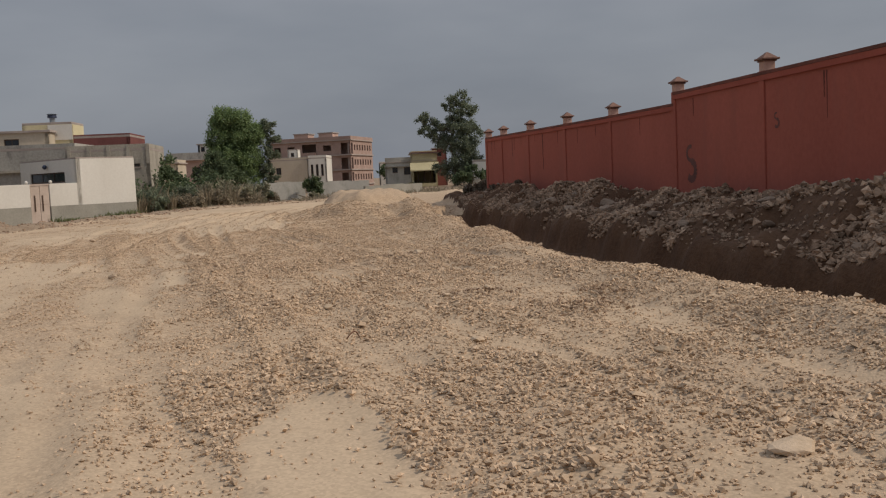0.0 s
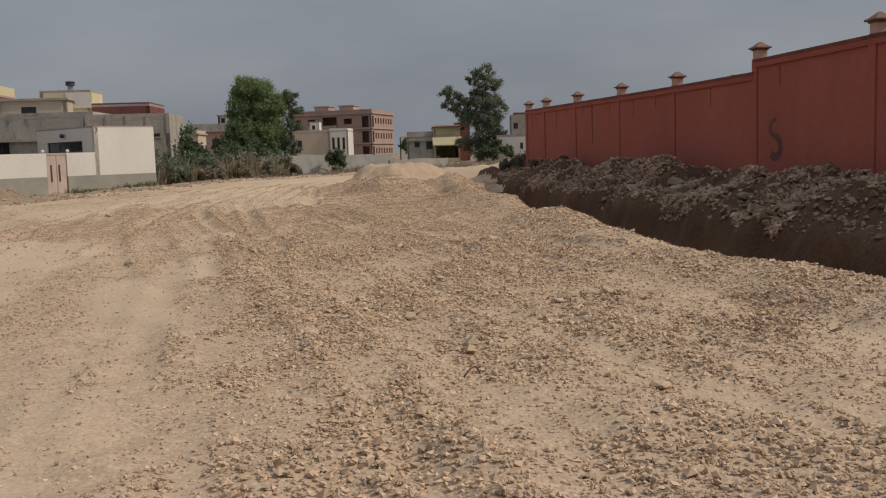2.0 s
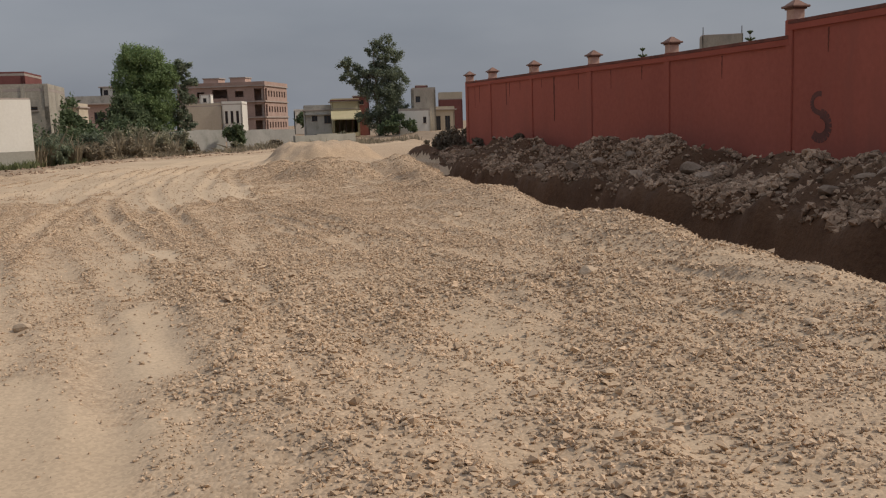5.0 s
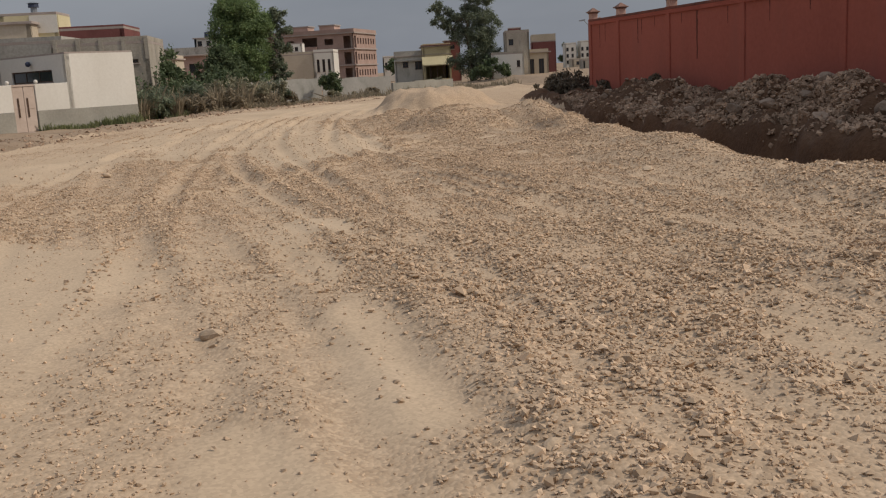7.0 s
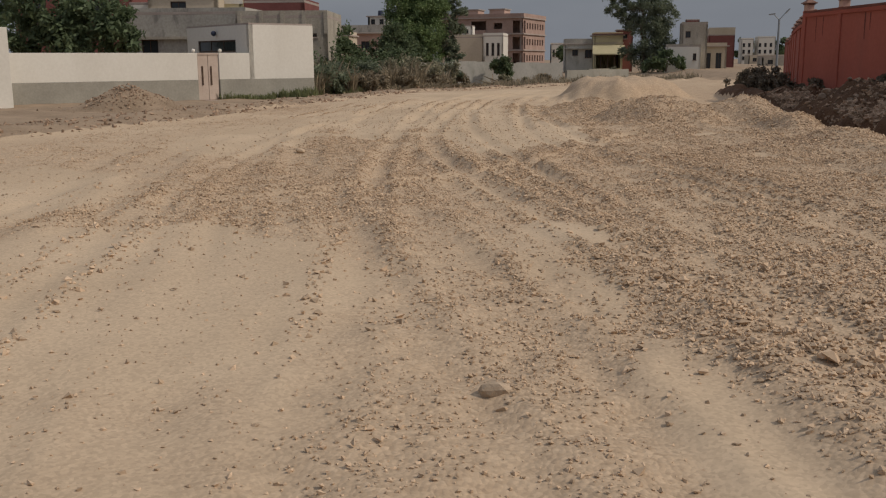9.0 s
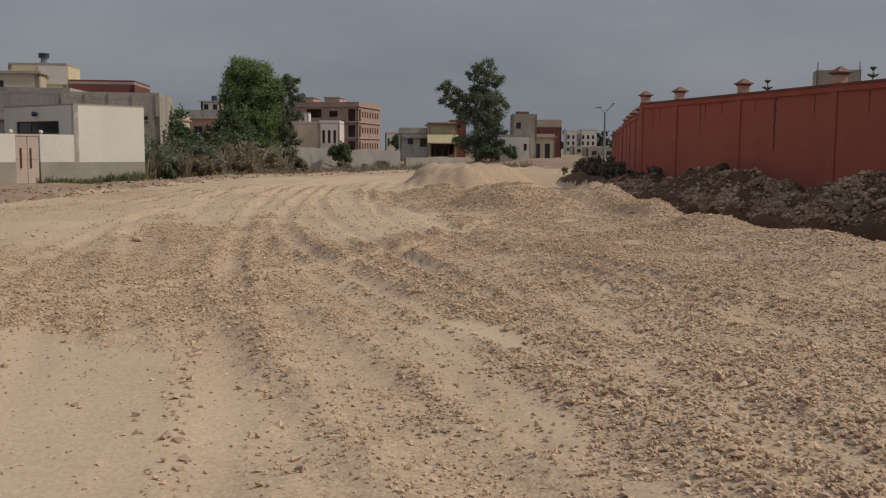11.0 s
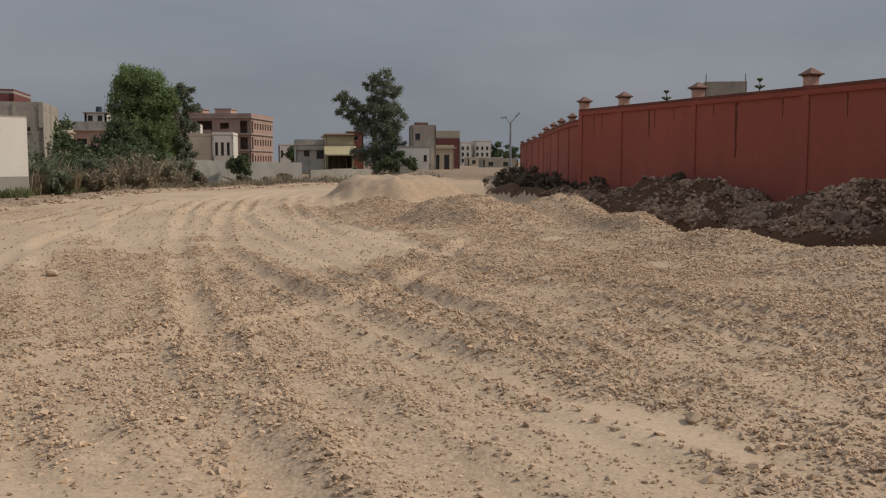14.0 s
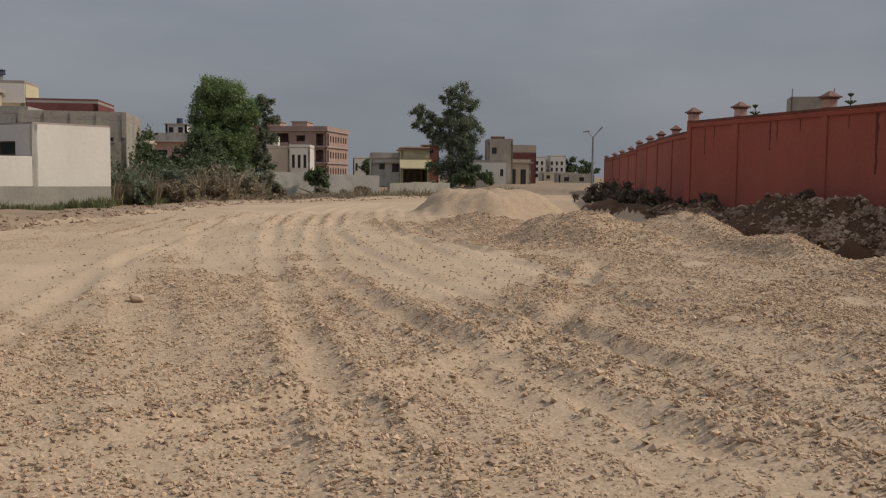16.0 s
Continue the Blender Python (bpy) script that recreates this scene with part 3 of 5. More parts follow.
def turned(v, rng, tip):
    """Each little body of points turned its own way."""
    n = len(v)
    a, b, c = rng.rand(n) * 6.28, rng.normal(0, tip, n), rng.normal(0, tip, n)
    for ang, (i, j) in ((b, (1, 2)), (c, (0, 2)), (a, (0, 1))):
        s, co = np.sin(ang)[:, None], np.cos(ang)[:, None]
        p, q = v[:, :, i].copy(), v[:, :, j].copy()
        v[:, :, i], v[:, :, j] = p * co - q * s, p * s + q * co
    return v


def chips_mesh(name, xyz, size, rng, material, flat=0.62, tip=0.6):
    """Many sharp-edged crumbs of stone in one mesh."""
    n = len(xyz)
    v = CHIP_V[None] * (0.65 + 0.6 * rng.rand(n, 6, 1)) + 0.55 * (rng.rand(n, 6, 3) - 0.5)
    v = turned(v, rng, 1.0) * np.array([1, 0.85, flat]) * (0.75 + 0.5 * rng.rand(n, 1, 3))
    v = turned(v, rng, tip * 0.5) * size[:, None, None] * 0.72 + xyz[:, None, :]
    f = CHIP_F[None] + (np.arange(n) * 6)[:, None, None]
    return array_mesh(name, v.reshape(-1, 3), f.reshape(-1, 3), [material])


def splinters_mesh(name, xyz, size, rng, material):
    """Many four-sided splinters of stone in one mesh."""
    n = len(xyz)
    v = SPLINT_V[None] * (0.7 + 0.6 * rng.rand(n, 4, 1)) + 0.35 * (rng.rand(n, 4, 3) - 0.5)
    v = turned(v, rng, 0.5) * np.array([1, 0.9, 0.75]) * size[:, None, None] * 0.85 + xyz[:, None, :]
    f = SPLINT_F[None] + (np.arange(n) * 4)[:, None, None]
    return array_mesh(name, v.reshape(-1, 3), f.reshape(-1, 3), [material])


def scatter_gravel():
    rng = np.random.RandomState(3)
    # close to the path the stones are told apart: full crumbs there, simple splinters farther out
    for name, n, y0, y1, label in (("gravel", 760000, 1.6, 27.5, "loose crushed limestone gravel strewn over the road"), ("far_gravel", 560000, 5.0, 40.0, "coarse limestone gravel drawn out along the far road")):
        close = name == "gravel"
        y = y0 + (y1 - y0) * rng.rand(n) ** (1.0 if close else 1.15)
        x = -13 + 18.5 * rng.rand(n)
        line = np.interp(y, [1.6, 10, 16, 36], [1.2, -1.6, -4.0, -5.0])
        off = np.abs(x - line)
        core = smooth(5.2, 4.2, off + 0.7 * (vnoise(x, y) - 0.5)) * smooth(27, 23.5, y)
        reach = (rng.rand(n) < (core if close else (1 - core) * smooth(10.5, 7.5, off))) & (x < np.interp(y, EDGE_Y, EDGE_X) + 0.6)
        x, y = x[reach], y[reach]
        n = len(x)
        track, along = track_field(x, y)
        z, inside, over, left = height(x, y)
        dust = dust_amount(x, y, track)
        line2 = -2.1 - 0.22 * (y - 11)
        far = smooth(13.5, 18, y)
        right = smooth(-0.4 - 2.5 * far, 0.5 + 1.0 * far, x - line2 + 0.8 * (fbm(x * 0.8, y * 0.8, 3) - 0.5))
        fl = flow(x, y)
        right = np.maximum(right, 0.8 * far * smooth(-9.5, -7, x))
        clump = smooth(0.40, 0.60, fbm(x * 1.7, y * 1.0, 4) + 0.05 * right)
        p = (1 - dust) ** 1.4 * (0.15 + 0.42 * right + (0.40 + 0.45 * right) * clump + 0.35 * smooth(-0.1, 0.45, fl)) + 0.035
        p = p * (1 - 0.55 * np.exp(-(track / 0.14) ** 2)) * (1 + 0.7 * np.exp(-((track - 0.26) / 0.09) ** 2))
        p = p * (1 - np.clip(inside + over + left, 0, 1)) * (1 - far * (0.22 - 0.5 * smooth(-0.45, 0.25, fl)))
        keep = rng.rand(n) < p
        x, y, z, track, along, dust, right, clump = [a[keep] for a in (x, y, z, track, along, dust, right, clump)]
        m = len(x)
        size = 0.010 + 0.019 * rng.rand(m) ** 2.2 + 0.024 * (rng.rand(m) < 0.05) * rng.rand(m)
        size = size * (0.72 + 0.22 * right + 0.20 * right * clump) * (1 - 0.14 * far[keep]) * (1.0 if close else 1.12)
        pile = 0.6 * rng.rand(m) ** 2 * clump
        xyz = np.stack([x, y, z + relief(x, y, track, along, dust) + size * (0.12 + pile)], -1)
        me = chips_mesh(name, xyz, size, rng, M_STONE) if close else splinters_mesh(name, xyz, size, rng, M_STONE)
        tagged(new(name, me), label, "gravel", kind="stuff")


scatter_gravel()


def scatter_coarse():
    """Coarser broken stone on the tipped mounds and along the far wheel ridges."""
    rng = np.random.RandomState(23)
    n = 240000
    x, y = -11 + 14 * rng.rand(n), 12 + 32 * rng.rand(n)
    track, along = track_field(x, y)
    z, inside, over, left = height(x, y)
    bump = np.zeros(n)
    for cx, cy, rx, ry, h in MOUNDS:
        bump = np.maximum(bump, h * np.clip(1.25 - np.sqrt(((x - cx) / rx) ** 2 + ((y - cy) / ry) ** 2), 0, 1))
    p = 0.9 * smooth(0.03, 0.16, bump) * smooth(43, 38, y) * (0.3 + smooth(0.42, 0.6, fbm(x * 0.8, y * 0.8, 3))) + 0.5 * np.exp(-((track - 0.23) / 0.07) ** 2) * smooth(0.45, 0.6, vnoise(along * 0.5, along * 0 + 2)) + 0.02
    keep = rng.rand(n) < p * (1 - np.clip(inside + over + left, 0, 1))
    x, y, z = x[keep], y[keep], z[keep]
    size = 0.015 + 0.034 * rng.rand(len(x)) ** 3
    lift = relief(x, y, track[keep], along[keep], dust_amount(x, y, track[keep]))
    me = chips_mesh("coarse_stone", np.stack([x, y, z + lift + size * 0.15], -1), size, rng, M_STONE)
    return tagged(new("coarse_stone", me), "coarse broken limestone on tipped mounds and track ridges", "gravel", kind="stuff")


scatter_coarse()


def scatter_clods():
    """Broken soil and rock over the heap beside the trench."""
    rng = np.random.RandomState(11)
    n = 82000
    y = 2 + 40 * rng.rand(n)
    xb, wx = np.interp(y, BANK_Y, BANK_X), wall_x(y)
    u = rng.rand(n) ** 1.15
    x = xb + 0.02 + (wx - xb - 0.35) * u
    z = height(x, y)[0]
    keep = rng.rand(n) < 0.07 + 0.93 * smooth(0.43, 0.55, fbm(x * 0.9, y * 0.9, 3)) * (0.75 + 0.25 * smooth(0.05, 0.2, u))
    x, y, z = x[keep], y[keep], z[keep]
    size = 0.035 + 0.10 * rng.rand(len(x)) ** 2.6
    me = chips_mesh("soil_clods", np.stack([x, y, z + size * 0.2], -1), size, rng, M_CLOD, flat=0.8)
    tagged(new("soil_clods", me), "dry brown clods of dug soil heaped against the red wall", "soil", kind="stuff")
    # verge
    n = 4500
    y = 26 + 44 * rng.rand(n)
    x = np.interp(y, ROAD_Y, ROAD_X) - 4.0 * rng.rand(n) ** 1.3 + 0.4
    k = 1100
    x[:k], y[:k] = -23.5 + rng.normal(0, 1.3, k), 51.3 + rng.normal(0, 1.0, k)
    z, _, _, left = height(x, y)
    size = 0.03 + 0.09 * rng.rand(n) ** 3
    me = chips_mesh("verge_clods", np.stack([x, y, z + size * 0.15], -1), size, rng, M_CLOD)
    tagged(new("verge_clods", me), "scattered dry clods and stones along the road verge", "soil", kind="stuff")


scatter_clods()


def rock_mesh(seed, squash=0.7, material=None):
    rng = random.Random(seed)
    bm = bmesh.new()
    bmesh.ops.create_icosphere(bm, subdivisions=2, radius=1.0)
    cuts = [Vector((rng.uniform(-1, 1), rng.uniform(-1, 1), rng.uniform(-1, 1))).normalized() for _ in range(9)]
    lim = [rng.uniform(0.55, 0.85) for _ in cuts]
    for v in bm.verts:
        for c, k in zip(cuts, lim):
            d = v.co.dot(c)
            if d > k:
                v.co -= c * (d - k)
        v.co *= 1 + 0.10 * noise.noise(v.co * 2.2 + Vector((seed, 0, 0)))
        v.co.z *= squash
    me = bpy.data.meshes.new("rubble_rock")
    bm.to_mesh(me)
    bm.free()
    me.materials.append(material or M_RUBBLE)
    return me


def scatter_rocks():
    rng = random.Random(5)
    meshes = [rock_mesh(s, 0.55 + 0.1 * (s % 4)) for s in range(8)]
    # larger blocks on the soil heap
    for k in range(120):
        y = rng.uniform(4, 39)
        xb, wx = float(np.interp(y, BANK_Y, BANK_X)), float(wall_x(np.array([y]))[0])
        x = xb + (wx - xb - 0.3) * rng.uniform(0.12, 0.8)
        r = 0.07 + 0.17 * rng.random() ** 2.4
        ob = new("rubble_rock", meshes[k % 8])
        ob.matrix_world = pose(x, y, ground_z(x, y) + r * 0.2, rng.uniform(-25, 25), rng.uniform(-25, 25), rng.uniform(0, 360)) @ Matrix.Diagonal((r * rng.uniform(0.9, 1.5), r, r, 1))
        tagged(ob, "rough grey brown rock on the dug soil heap", "rock", "rocks on the soil heap")
    # single larger stones lying on the road
    road = [(1.35, 6.4, 0.07), (-0.05, 8.9, 0.05), (0.4, 7.7, 0.06), (-3.68, 13.4, 0.075), (-1.30, 14.4, 0.06), (-1.99, 11.3, 0.045), (-2.6, 14.8, 0.055), (-4.0, 16.4, 0.045),
            (0.9, 14.1, 0.09), (1.7, 9.9, 0.06), (1.2, 9.4, 0.05), (1.95, 12.1, 0.055), (0.2, 11.2, 0.05), (2.6, 5.6, 0.05), (-1.0, 18.3, 0.06), (-2.4, 22.6, 0.07),
            (0.6, 20.2, 0.07), (-5.8, 22.9, 0.06), (-1.9, 25.0, 0.07), (-0.2, 16.1, 0.06), (-3.1, 17.3, 0.05), (-7.6, 24.2, 0.07), (2.6, 13.3, 0.07), (2.1, 17.9, 0.07), (1.5, 22.4, 0.07)]
    pale = [rock_mesh(s + 30, 0.5 + 0.08 * (s % 4), M_PALE_ROCK) for s in range(6)]
    for k, (x, y, r) in enumerate(road):
        ob = new("road_stone", pale[k % 6])
        ob.matrix_world = pose(x, y, ground_z(x, y) + r * 0.3, rng.uniform(-15, 15), rng.uniform(-15, 15), rng.uniform(0, 360)) @ Matrix.Diagonal((r * 1.2, r, r, 1))
        tagged(ob, "single pale stone lying on the gravel road", "stone", "stones on the road")


scatter_rocks()


def spilled_soil():
    """Small clumps of brown soil dropped on the pale gravel."""
    rng = np.random.RandomState(77)
    for cx, cy, r, n in ((2.44, 7.9, 0.28, 150), (1.54, 9.35, 0.30, 120), (0.86, 14.4, 0.35, 110), (2.9, 9.0, 0.22, 80), (-0.1, 25.3, 0.6, 140)):
        x, y = cx + rng.normal(0, r * 0.9, n), cy + rng.normal(0, r * 0.9, n)
        z = height(x, y)[0] + 0.05 * np.exp(-((x - cx) ** 2 + (y - cy) ** 2) / (r * r))
        size = 0.018 + 0.03 * rng.rand(n) ** 2.5
        me = chips_mesh("spilled_soil", np.stack([x, y, z + 0.01], -1), size, rng, M_SPILL)
        tagged(new("spilled_soil", me), "brown soil crumbs spilled on the pale gravel", "soil", kind="stuff")


def road_litter():
    """A bent bit of wire and a flat slab of stone."""
    bm = bmesh.new()
    pts = [Vector((0.09 * math.cos(t), 0.02 * math.sin(2 * t), 0.02 + 0.09 * math.sin(t))) for t in np.linspace(0.2, 2.9, 10)]
    for p, q in zip(pts, pts[1:]):
        d = q - p
        bmesh.ops.create_cone(bm, cap_ends=True, segments=6, radius1=0.008, radius2=0.008, depth=d.length * 1.1, matrix=Matrix.Translation((p + q) / 2) @ d.to_track_quat("Z", "Y").to_matrix().to_4x4())
    ob = mesh_object("bent_wire", bm, M_RUST)
    ob.matrix_world = pose(0.35, 6.7, ground_z(0.35, 6.7) + 0.01, 10, 0, 35) @ Matrix.Scale(0.7, 4)
    tagged(ob, "short bent piece of rusty wire on the gravel", "wire")
    me = rock_mesh(51, 0.22, M_PALE_ROCK)
    ob = new("flat_stone", me)
    ob.matrix_world = pose(SLAB_X, SLAB_Y, ground_z(SLAB_X, SLAB_Y) + 0.035, 6, -4, 25) @ Matrix.Diagonal((0.15, 0.10, 0.12, 1))
    tagged(ob, "flat pale slab of stone on the gravel", "stone")


SLAB_X, SLAB_Y = 2.59, 3.2
spilled_soil()
road_litter()


# ---------------------------------------------------------------- red boundary wall
def bar_between(bm, a, b, thick, z0, z1, shift=0.0):
    """An upright slab along the line a-b; shift moves it across, to the road side when positive."""
    a, b = Vector((*a, 0)), Vector((*b, 0))
    d = (b - a).normalized()
    nrm = Vector((-d.y, d.x, 0))
    if nrm.x > 0:
        nrm = -nrm
    o = nrm * shift
    c = [a + o + nrm * thick / 2, b + o + nrm * thick / 2, b + o - nrm * thick / 2, a + o - nrm * thick / 2]
    vs = [bm.verts.new((p.x, p.y, z)) for z in (z0, z1) for p in c]
    for f in ((0, 1, 2, 3), (4, 5, 6, 7), (0, 1, 5, 4), (1, 2, 6, 5), (2, 3, 7, 6), (3, 0, 4, 7)):
        bm.faces.new([vs[i] for i in f])
    bmesh.ops.recalc_face_normals(bm, faces=bm.faces)
    return bm


def pillar_cap(parent, x, y, z, turn, wide=0.42, tall=1.0):
    """Square neck, overhanging slab and a low pyramid."""
    m = pose(x, y, z, 0, 0, turn)
    neck = part("pillar_neck", one_box(-wide * 0.31, wide * 0.31, -wide * 0.31, wide * 0.31, -0.04, 0.19 * tall, bevel=0.012), M_CAP, parent, "faded pink plaster neck")
    neck.matrix_local = m
    bm = box(bmesh.new(), -wide / 2, wide / 2, -wide / 2, wide / 2, 0.192 * tall, 0.192 * tall + 0.045, bevel=0.012)
    box(bm, -wide * 0.38, wide * 0.38, -wide * 0.38, wide * 0.38, 0.192 * tall - 0.035, 0.192 * tall - 0.002, bevel=0.01)
    r = bmesh.ops.create_cone(bm, cap_ends=True, segments=4, radius1=wide * 0.58, radius2=0.03, depth=0.12, matrix=pose(0, 0, 0.192 * tall + 0.105, 0, 0, 45))
    cap = part("pillar_cap", bm, M_CAP_TOP, parent, "weathered pyramid cap")
    cap.matrix_local = m


def red_wall(name, pts, tops, label, wide=0.40, tall=1.0):
    root = thing(name, Matrix.Identity(4), label, "wall", kind="structure")
    for i in range(len(pts) - 1):
        a, b = pts[i], pts[i + 1]
        top = tops[i]
        turn = math.degrees(math.atan2(b[1] - a[1], b[0] - a[0]))
        part("wall_panel", bar_between(bmesh.new(), a, b, 0.23, -1.2, top), M_RED, root)
        part("coping", bar_between(bmesh.new(), a, b, 0.33, top + 0.002, top + 0.07), M_COPING, root, "soot darkened coping")
        part("band", bar_between(bmesh.new(), a, b, 0.05, top - 0.12, top - 0.003, 0.135), M_RED_TRIM, root, "raised plaster band")
    for i, p in enumerate(pts):
        a, b = pts[max(i - 1, 0)], pts[min(i + 1, len(pts) - 1)]
        turn = math.degrees(math.atan2(b[1] - a[1], b[0] - a[0])) - 90
        top = max(tops[max(i - 1, 0)], tops[min(i, len(tops) - 1)])
        pil = part("pilaster", one_box(-0.155, 0.155, -0.12, 0.12, -1.2, top + 0.085, bevel=0.015), M_RED, root, "red plaster pilaster")
        pil.matrix_local = pose(p[0], p[1], 0, 0, 0, turn)
        pillar_cap(root, p[0], p[1], top + 0.12, turn, wide, tall)
    return root


near_wall = red_wall("wall_east", WALL, [2.85] * 5 + [3.13] * 7, "long red oxide plastered boundary wall with capped pilasters")
far_wall = red_wall("wall_east_far", FAR_WALL, [2.62] * 4, "lower stretch of red boundary wall with capped pilasters", 0.36, 0.6)
end_wall = red_wall("wall_east_end", END_WALL, [2.55] * 4, "farthest stretch of red boundary wall with capped pilasters", 0.36, 0.5)


def on_wall(i, u, out=0.1195):
    """Place on the road face of a wall panel, u from 0 to 1 along it, and the turn of that face."""
    a, b = Vector(WALL[i]), Vector(WALL[i + 1])
    d = (b - a).normalized()
    nrm = Vector((d.y, -d.x))
    if nrm.x > 0:
        nrm = -nrm
    p = a + (b - a) * u + nrm * out
    return p.x, p.y, math.degrees(math.atan2(-nrm.y, -nrm.x)) - 90


def stain_run(parent, i, u, top, long, wide, seed):
    """A dark run of rain water down the plaster, ragged at its edges."""
    rng = random.Random(seed)
    bm = bmesh.new()
    steps = 9
    left, right = [], []
    for k in range(steps + 1):
        w = wide * (1 - 0.6 * k / steps) * rng.uniform(0.6, 1.2)
        o = rng.uniform(-0.15, 0.15) * wide
        z = -long * k / steps
        left.append(bm.verts.new((o - w / 2, 0, z)))
        right.append(bm.verts.new((o + w / 2, 0, z)))
    for k in range(steps):
        bm.faces.new((left[k], left[k + 1], right[k + 1], right[k]))
    ext = bmesh.ops.extrude_face_region(bm, geom=list(bm.faces))
    bmesh.ops.translate(bm, vec=(0, 0.004, 0), verts=[v for v in ext["geom"] if isinstance(v, bmesh.types.BMVert)])
    bmesh.ops.recalc_face_normals(bm, faces=bm.faces)
    ob = part("water_stain", bm, M_STREAK, parent, "dark run of rain water")
    x, y, turn = on_wall(i, u)
    ob.matrix_local = pose(x, y, top, 0, 0, turn)


for k, (i, u, long, wide) in enumerate([(1, 0.42, 0.75, 0.07), (1, 0.50, 0.5, 0.05), (2, 0.42, 1.35, 0.12), (2, 0.82, 0.45, 0.05), (0, 0.35, 0.8, 0.05), (0, 0.55, 0.6, 0.05), (1, 0.75, 0.3, 0.05),
                                         (3, 0.30, 0.5, 0.05), (3, 0.7, 0.35, 0.06), (4, 0.5, 0.5, 0.05), (5, 0.25, 0.45, 0.05), (6, 0.5, 0.5, 0.06), (6, 0.52, 0.9, 0.04), (7, 0.6, 0.6, 0.06), (2, 0.2, 0.3, 0.04)]):
    stain_run(near_wall, i, u, (2.70 if i < 5 else 2.96), long, wide, k)


def spray_mark(parent, i, u, z, size):
    """A looping smear of dark spray paint, its strokes too worn to read."""
    bm = bmesh.new()
    pts = []
    for k in range(26):
        t = k / 25
        if t < 0.5:
            a = radians(70 + 360 * t * 1.1)
            pts.append((0.30 * math.cos(a), 0.34 + 0.24 * math.sin(a)))
        else:
            a = radians(95 - 360 * (t - 0.5) * 1.3)
            pts.append((0.36 * math.cos(a) + 0.05, -0.26 + 0.32 * math.sin(a)))
    for (x0, z0), (x1, z1) in zip(pts, pts[1:]):
        d = Vector((x1 - x0, z1 - z0))
        if d.length < 1e-4:
            continue
        n2 = Vector((-d.y, d.x)).normalized() * (0.07 if z0 > 0.1 else 0.13)
        q = [(x0 + n2.x, z0 + n2.y), (x0 - n2.x, z0 - n2.y), (x1 - n2.x, z1 - n2.y), (x1 + n2.x, z1 + n2.y)]
        vs = [bm.verts.new((px * size, yy, pz * size)) for yy in (0, 0.004) for px, pz in q]
        for f in ((0, 1, 2, 3), (4, 5, 6, 7), (0, 1, 5, 4), (1, 2, 6, 5), (2, 3, 7, 6), (3, 0, 4, 7)):
            bm.faces.new([vs[j] for j in f])
    bmesh.ops.recalc_face_normals(bm, faces=bm.faces)
    ob = part("paint_mark", bm, M_SPRAY, parent, "smeared dark spray paint mark")
    x, y, turn = on_wall(i, u)
    ob.matrix_local = pose(x, y, z, 0, 0, turn)


spray_mark(near_wall, 5, 0.20, 1.34, 0.72)
spray_mark(near_wall, 6, 0.12, 2.15, 0.25)


# ---------------------------------------------------------------- buildings
def facade(bm, w, h, thick, holes, z0=0.0):
    """A wall in the xz plane from x 0 to w, its outer face at y 0, with openings (x0, x1, z0, z1) right through it."""
    xs = sorted({0.0, w, *[v for o in holes for v in o[:2]]})
    zs = sorted({z0, h, *[v for o in holes for v in o[2:4]]})
    for i in range(len(xs) - 1):
        for j in range(len(zs) - 1):
            cx, cz = (xs[i] + xs[i + 1]) / 2, (zs[j] + zs[j + 1]) / 2
            if any(o[0] < cx < o[1] and o[2] < cz < o[3] for o in holes):
                continue
            box(bm, xs[i], xs[i + 1], 0, thick, zs[j], zs[j + 1])
    bmesh.ops.remove_doubles(bm, verts=bm.verts, dist=1e-4)
    return bm


def window_part(parent, x0, x1, z0, z1, frame_mat, depth=0.12, m=None, bars=1):
    """A framed pane set back in its opening."""
    bm = bmesh.new()
    t = 0.06
    box(bm, x0, x1, depth, depth + 0.05, z0, z0 + t)
    box(bm, x0, x1, depth, depth + 0.05, z1 - t, z1)
    box(bm, x0, x0 + t, depth, depth + 0.05, z0 + t, z1 - t)
    box(bm, x1 - t, x1, depth, depth + 0.05, z0 + t, z1 - t)
    for k in range(bars):
        c = x0 + (x1 - x0) * (k + 1) / (bars + 1)
        box(bm, c - 0.02, c + 0.02, depth, depth + 0.05, z0 + t, z1 - t)
    w = part("window", bm, frame_mat, parent)
    if m is not None:
        w.matrix_local = m
    p = part("pane", one_box(x0 + t, x1 - t, depth + 0.02, depth + 0.03, z0 + t, z1 - t), M_GLASS, w)
    sill = part("sill", one_box(x0 - 0.08, x1 + 0.08, -0.06, depth, z0 - 0.07, z0 - 0.003), M_SLAB, w)


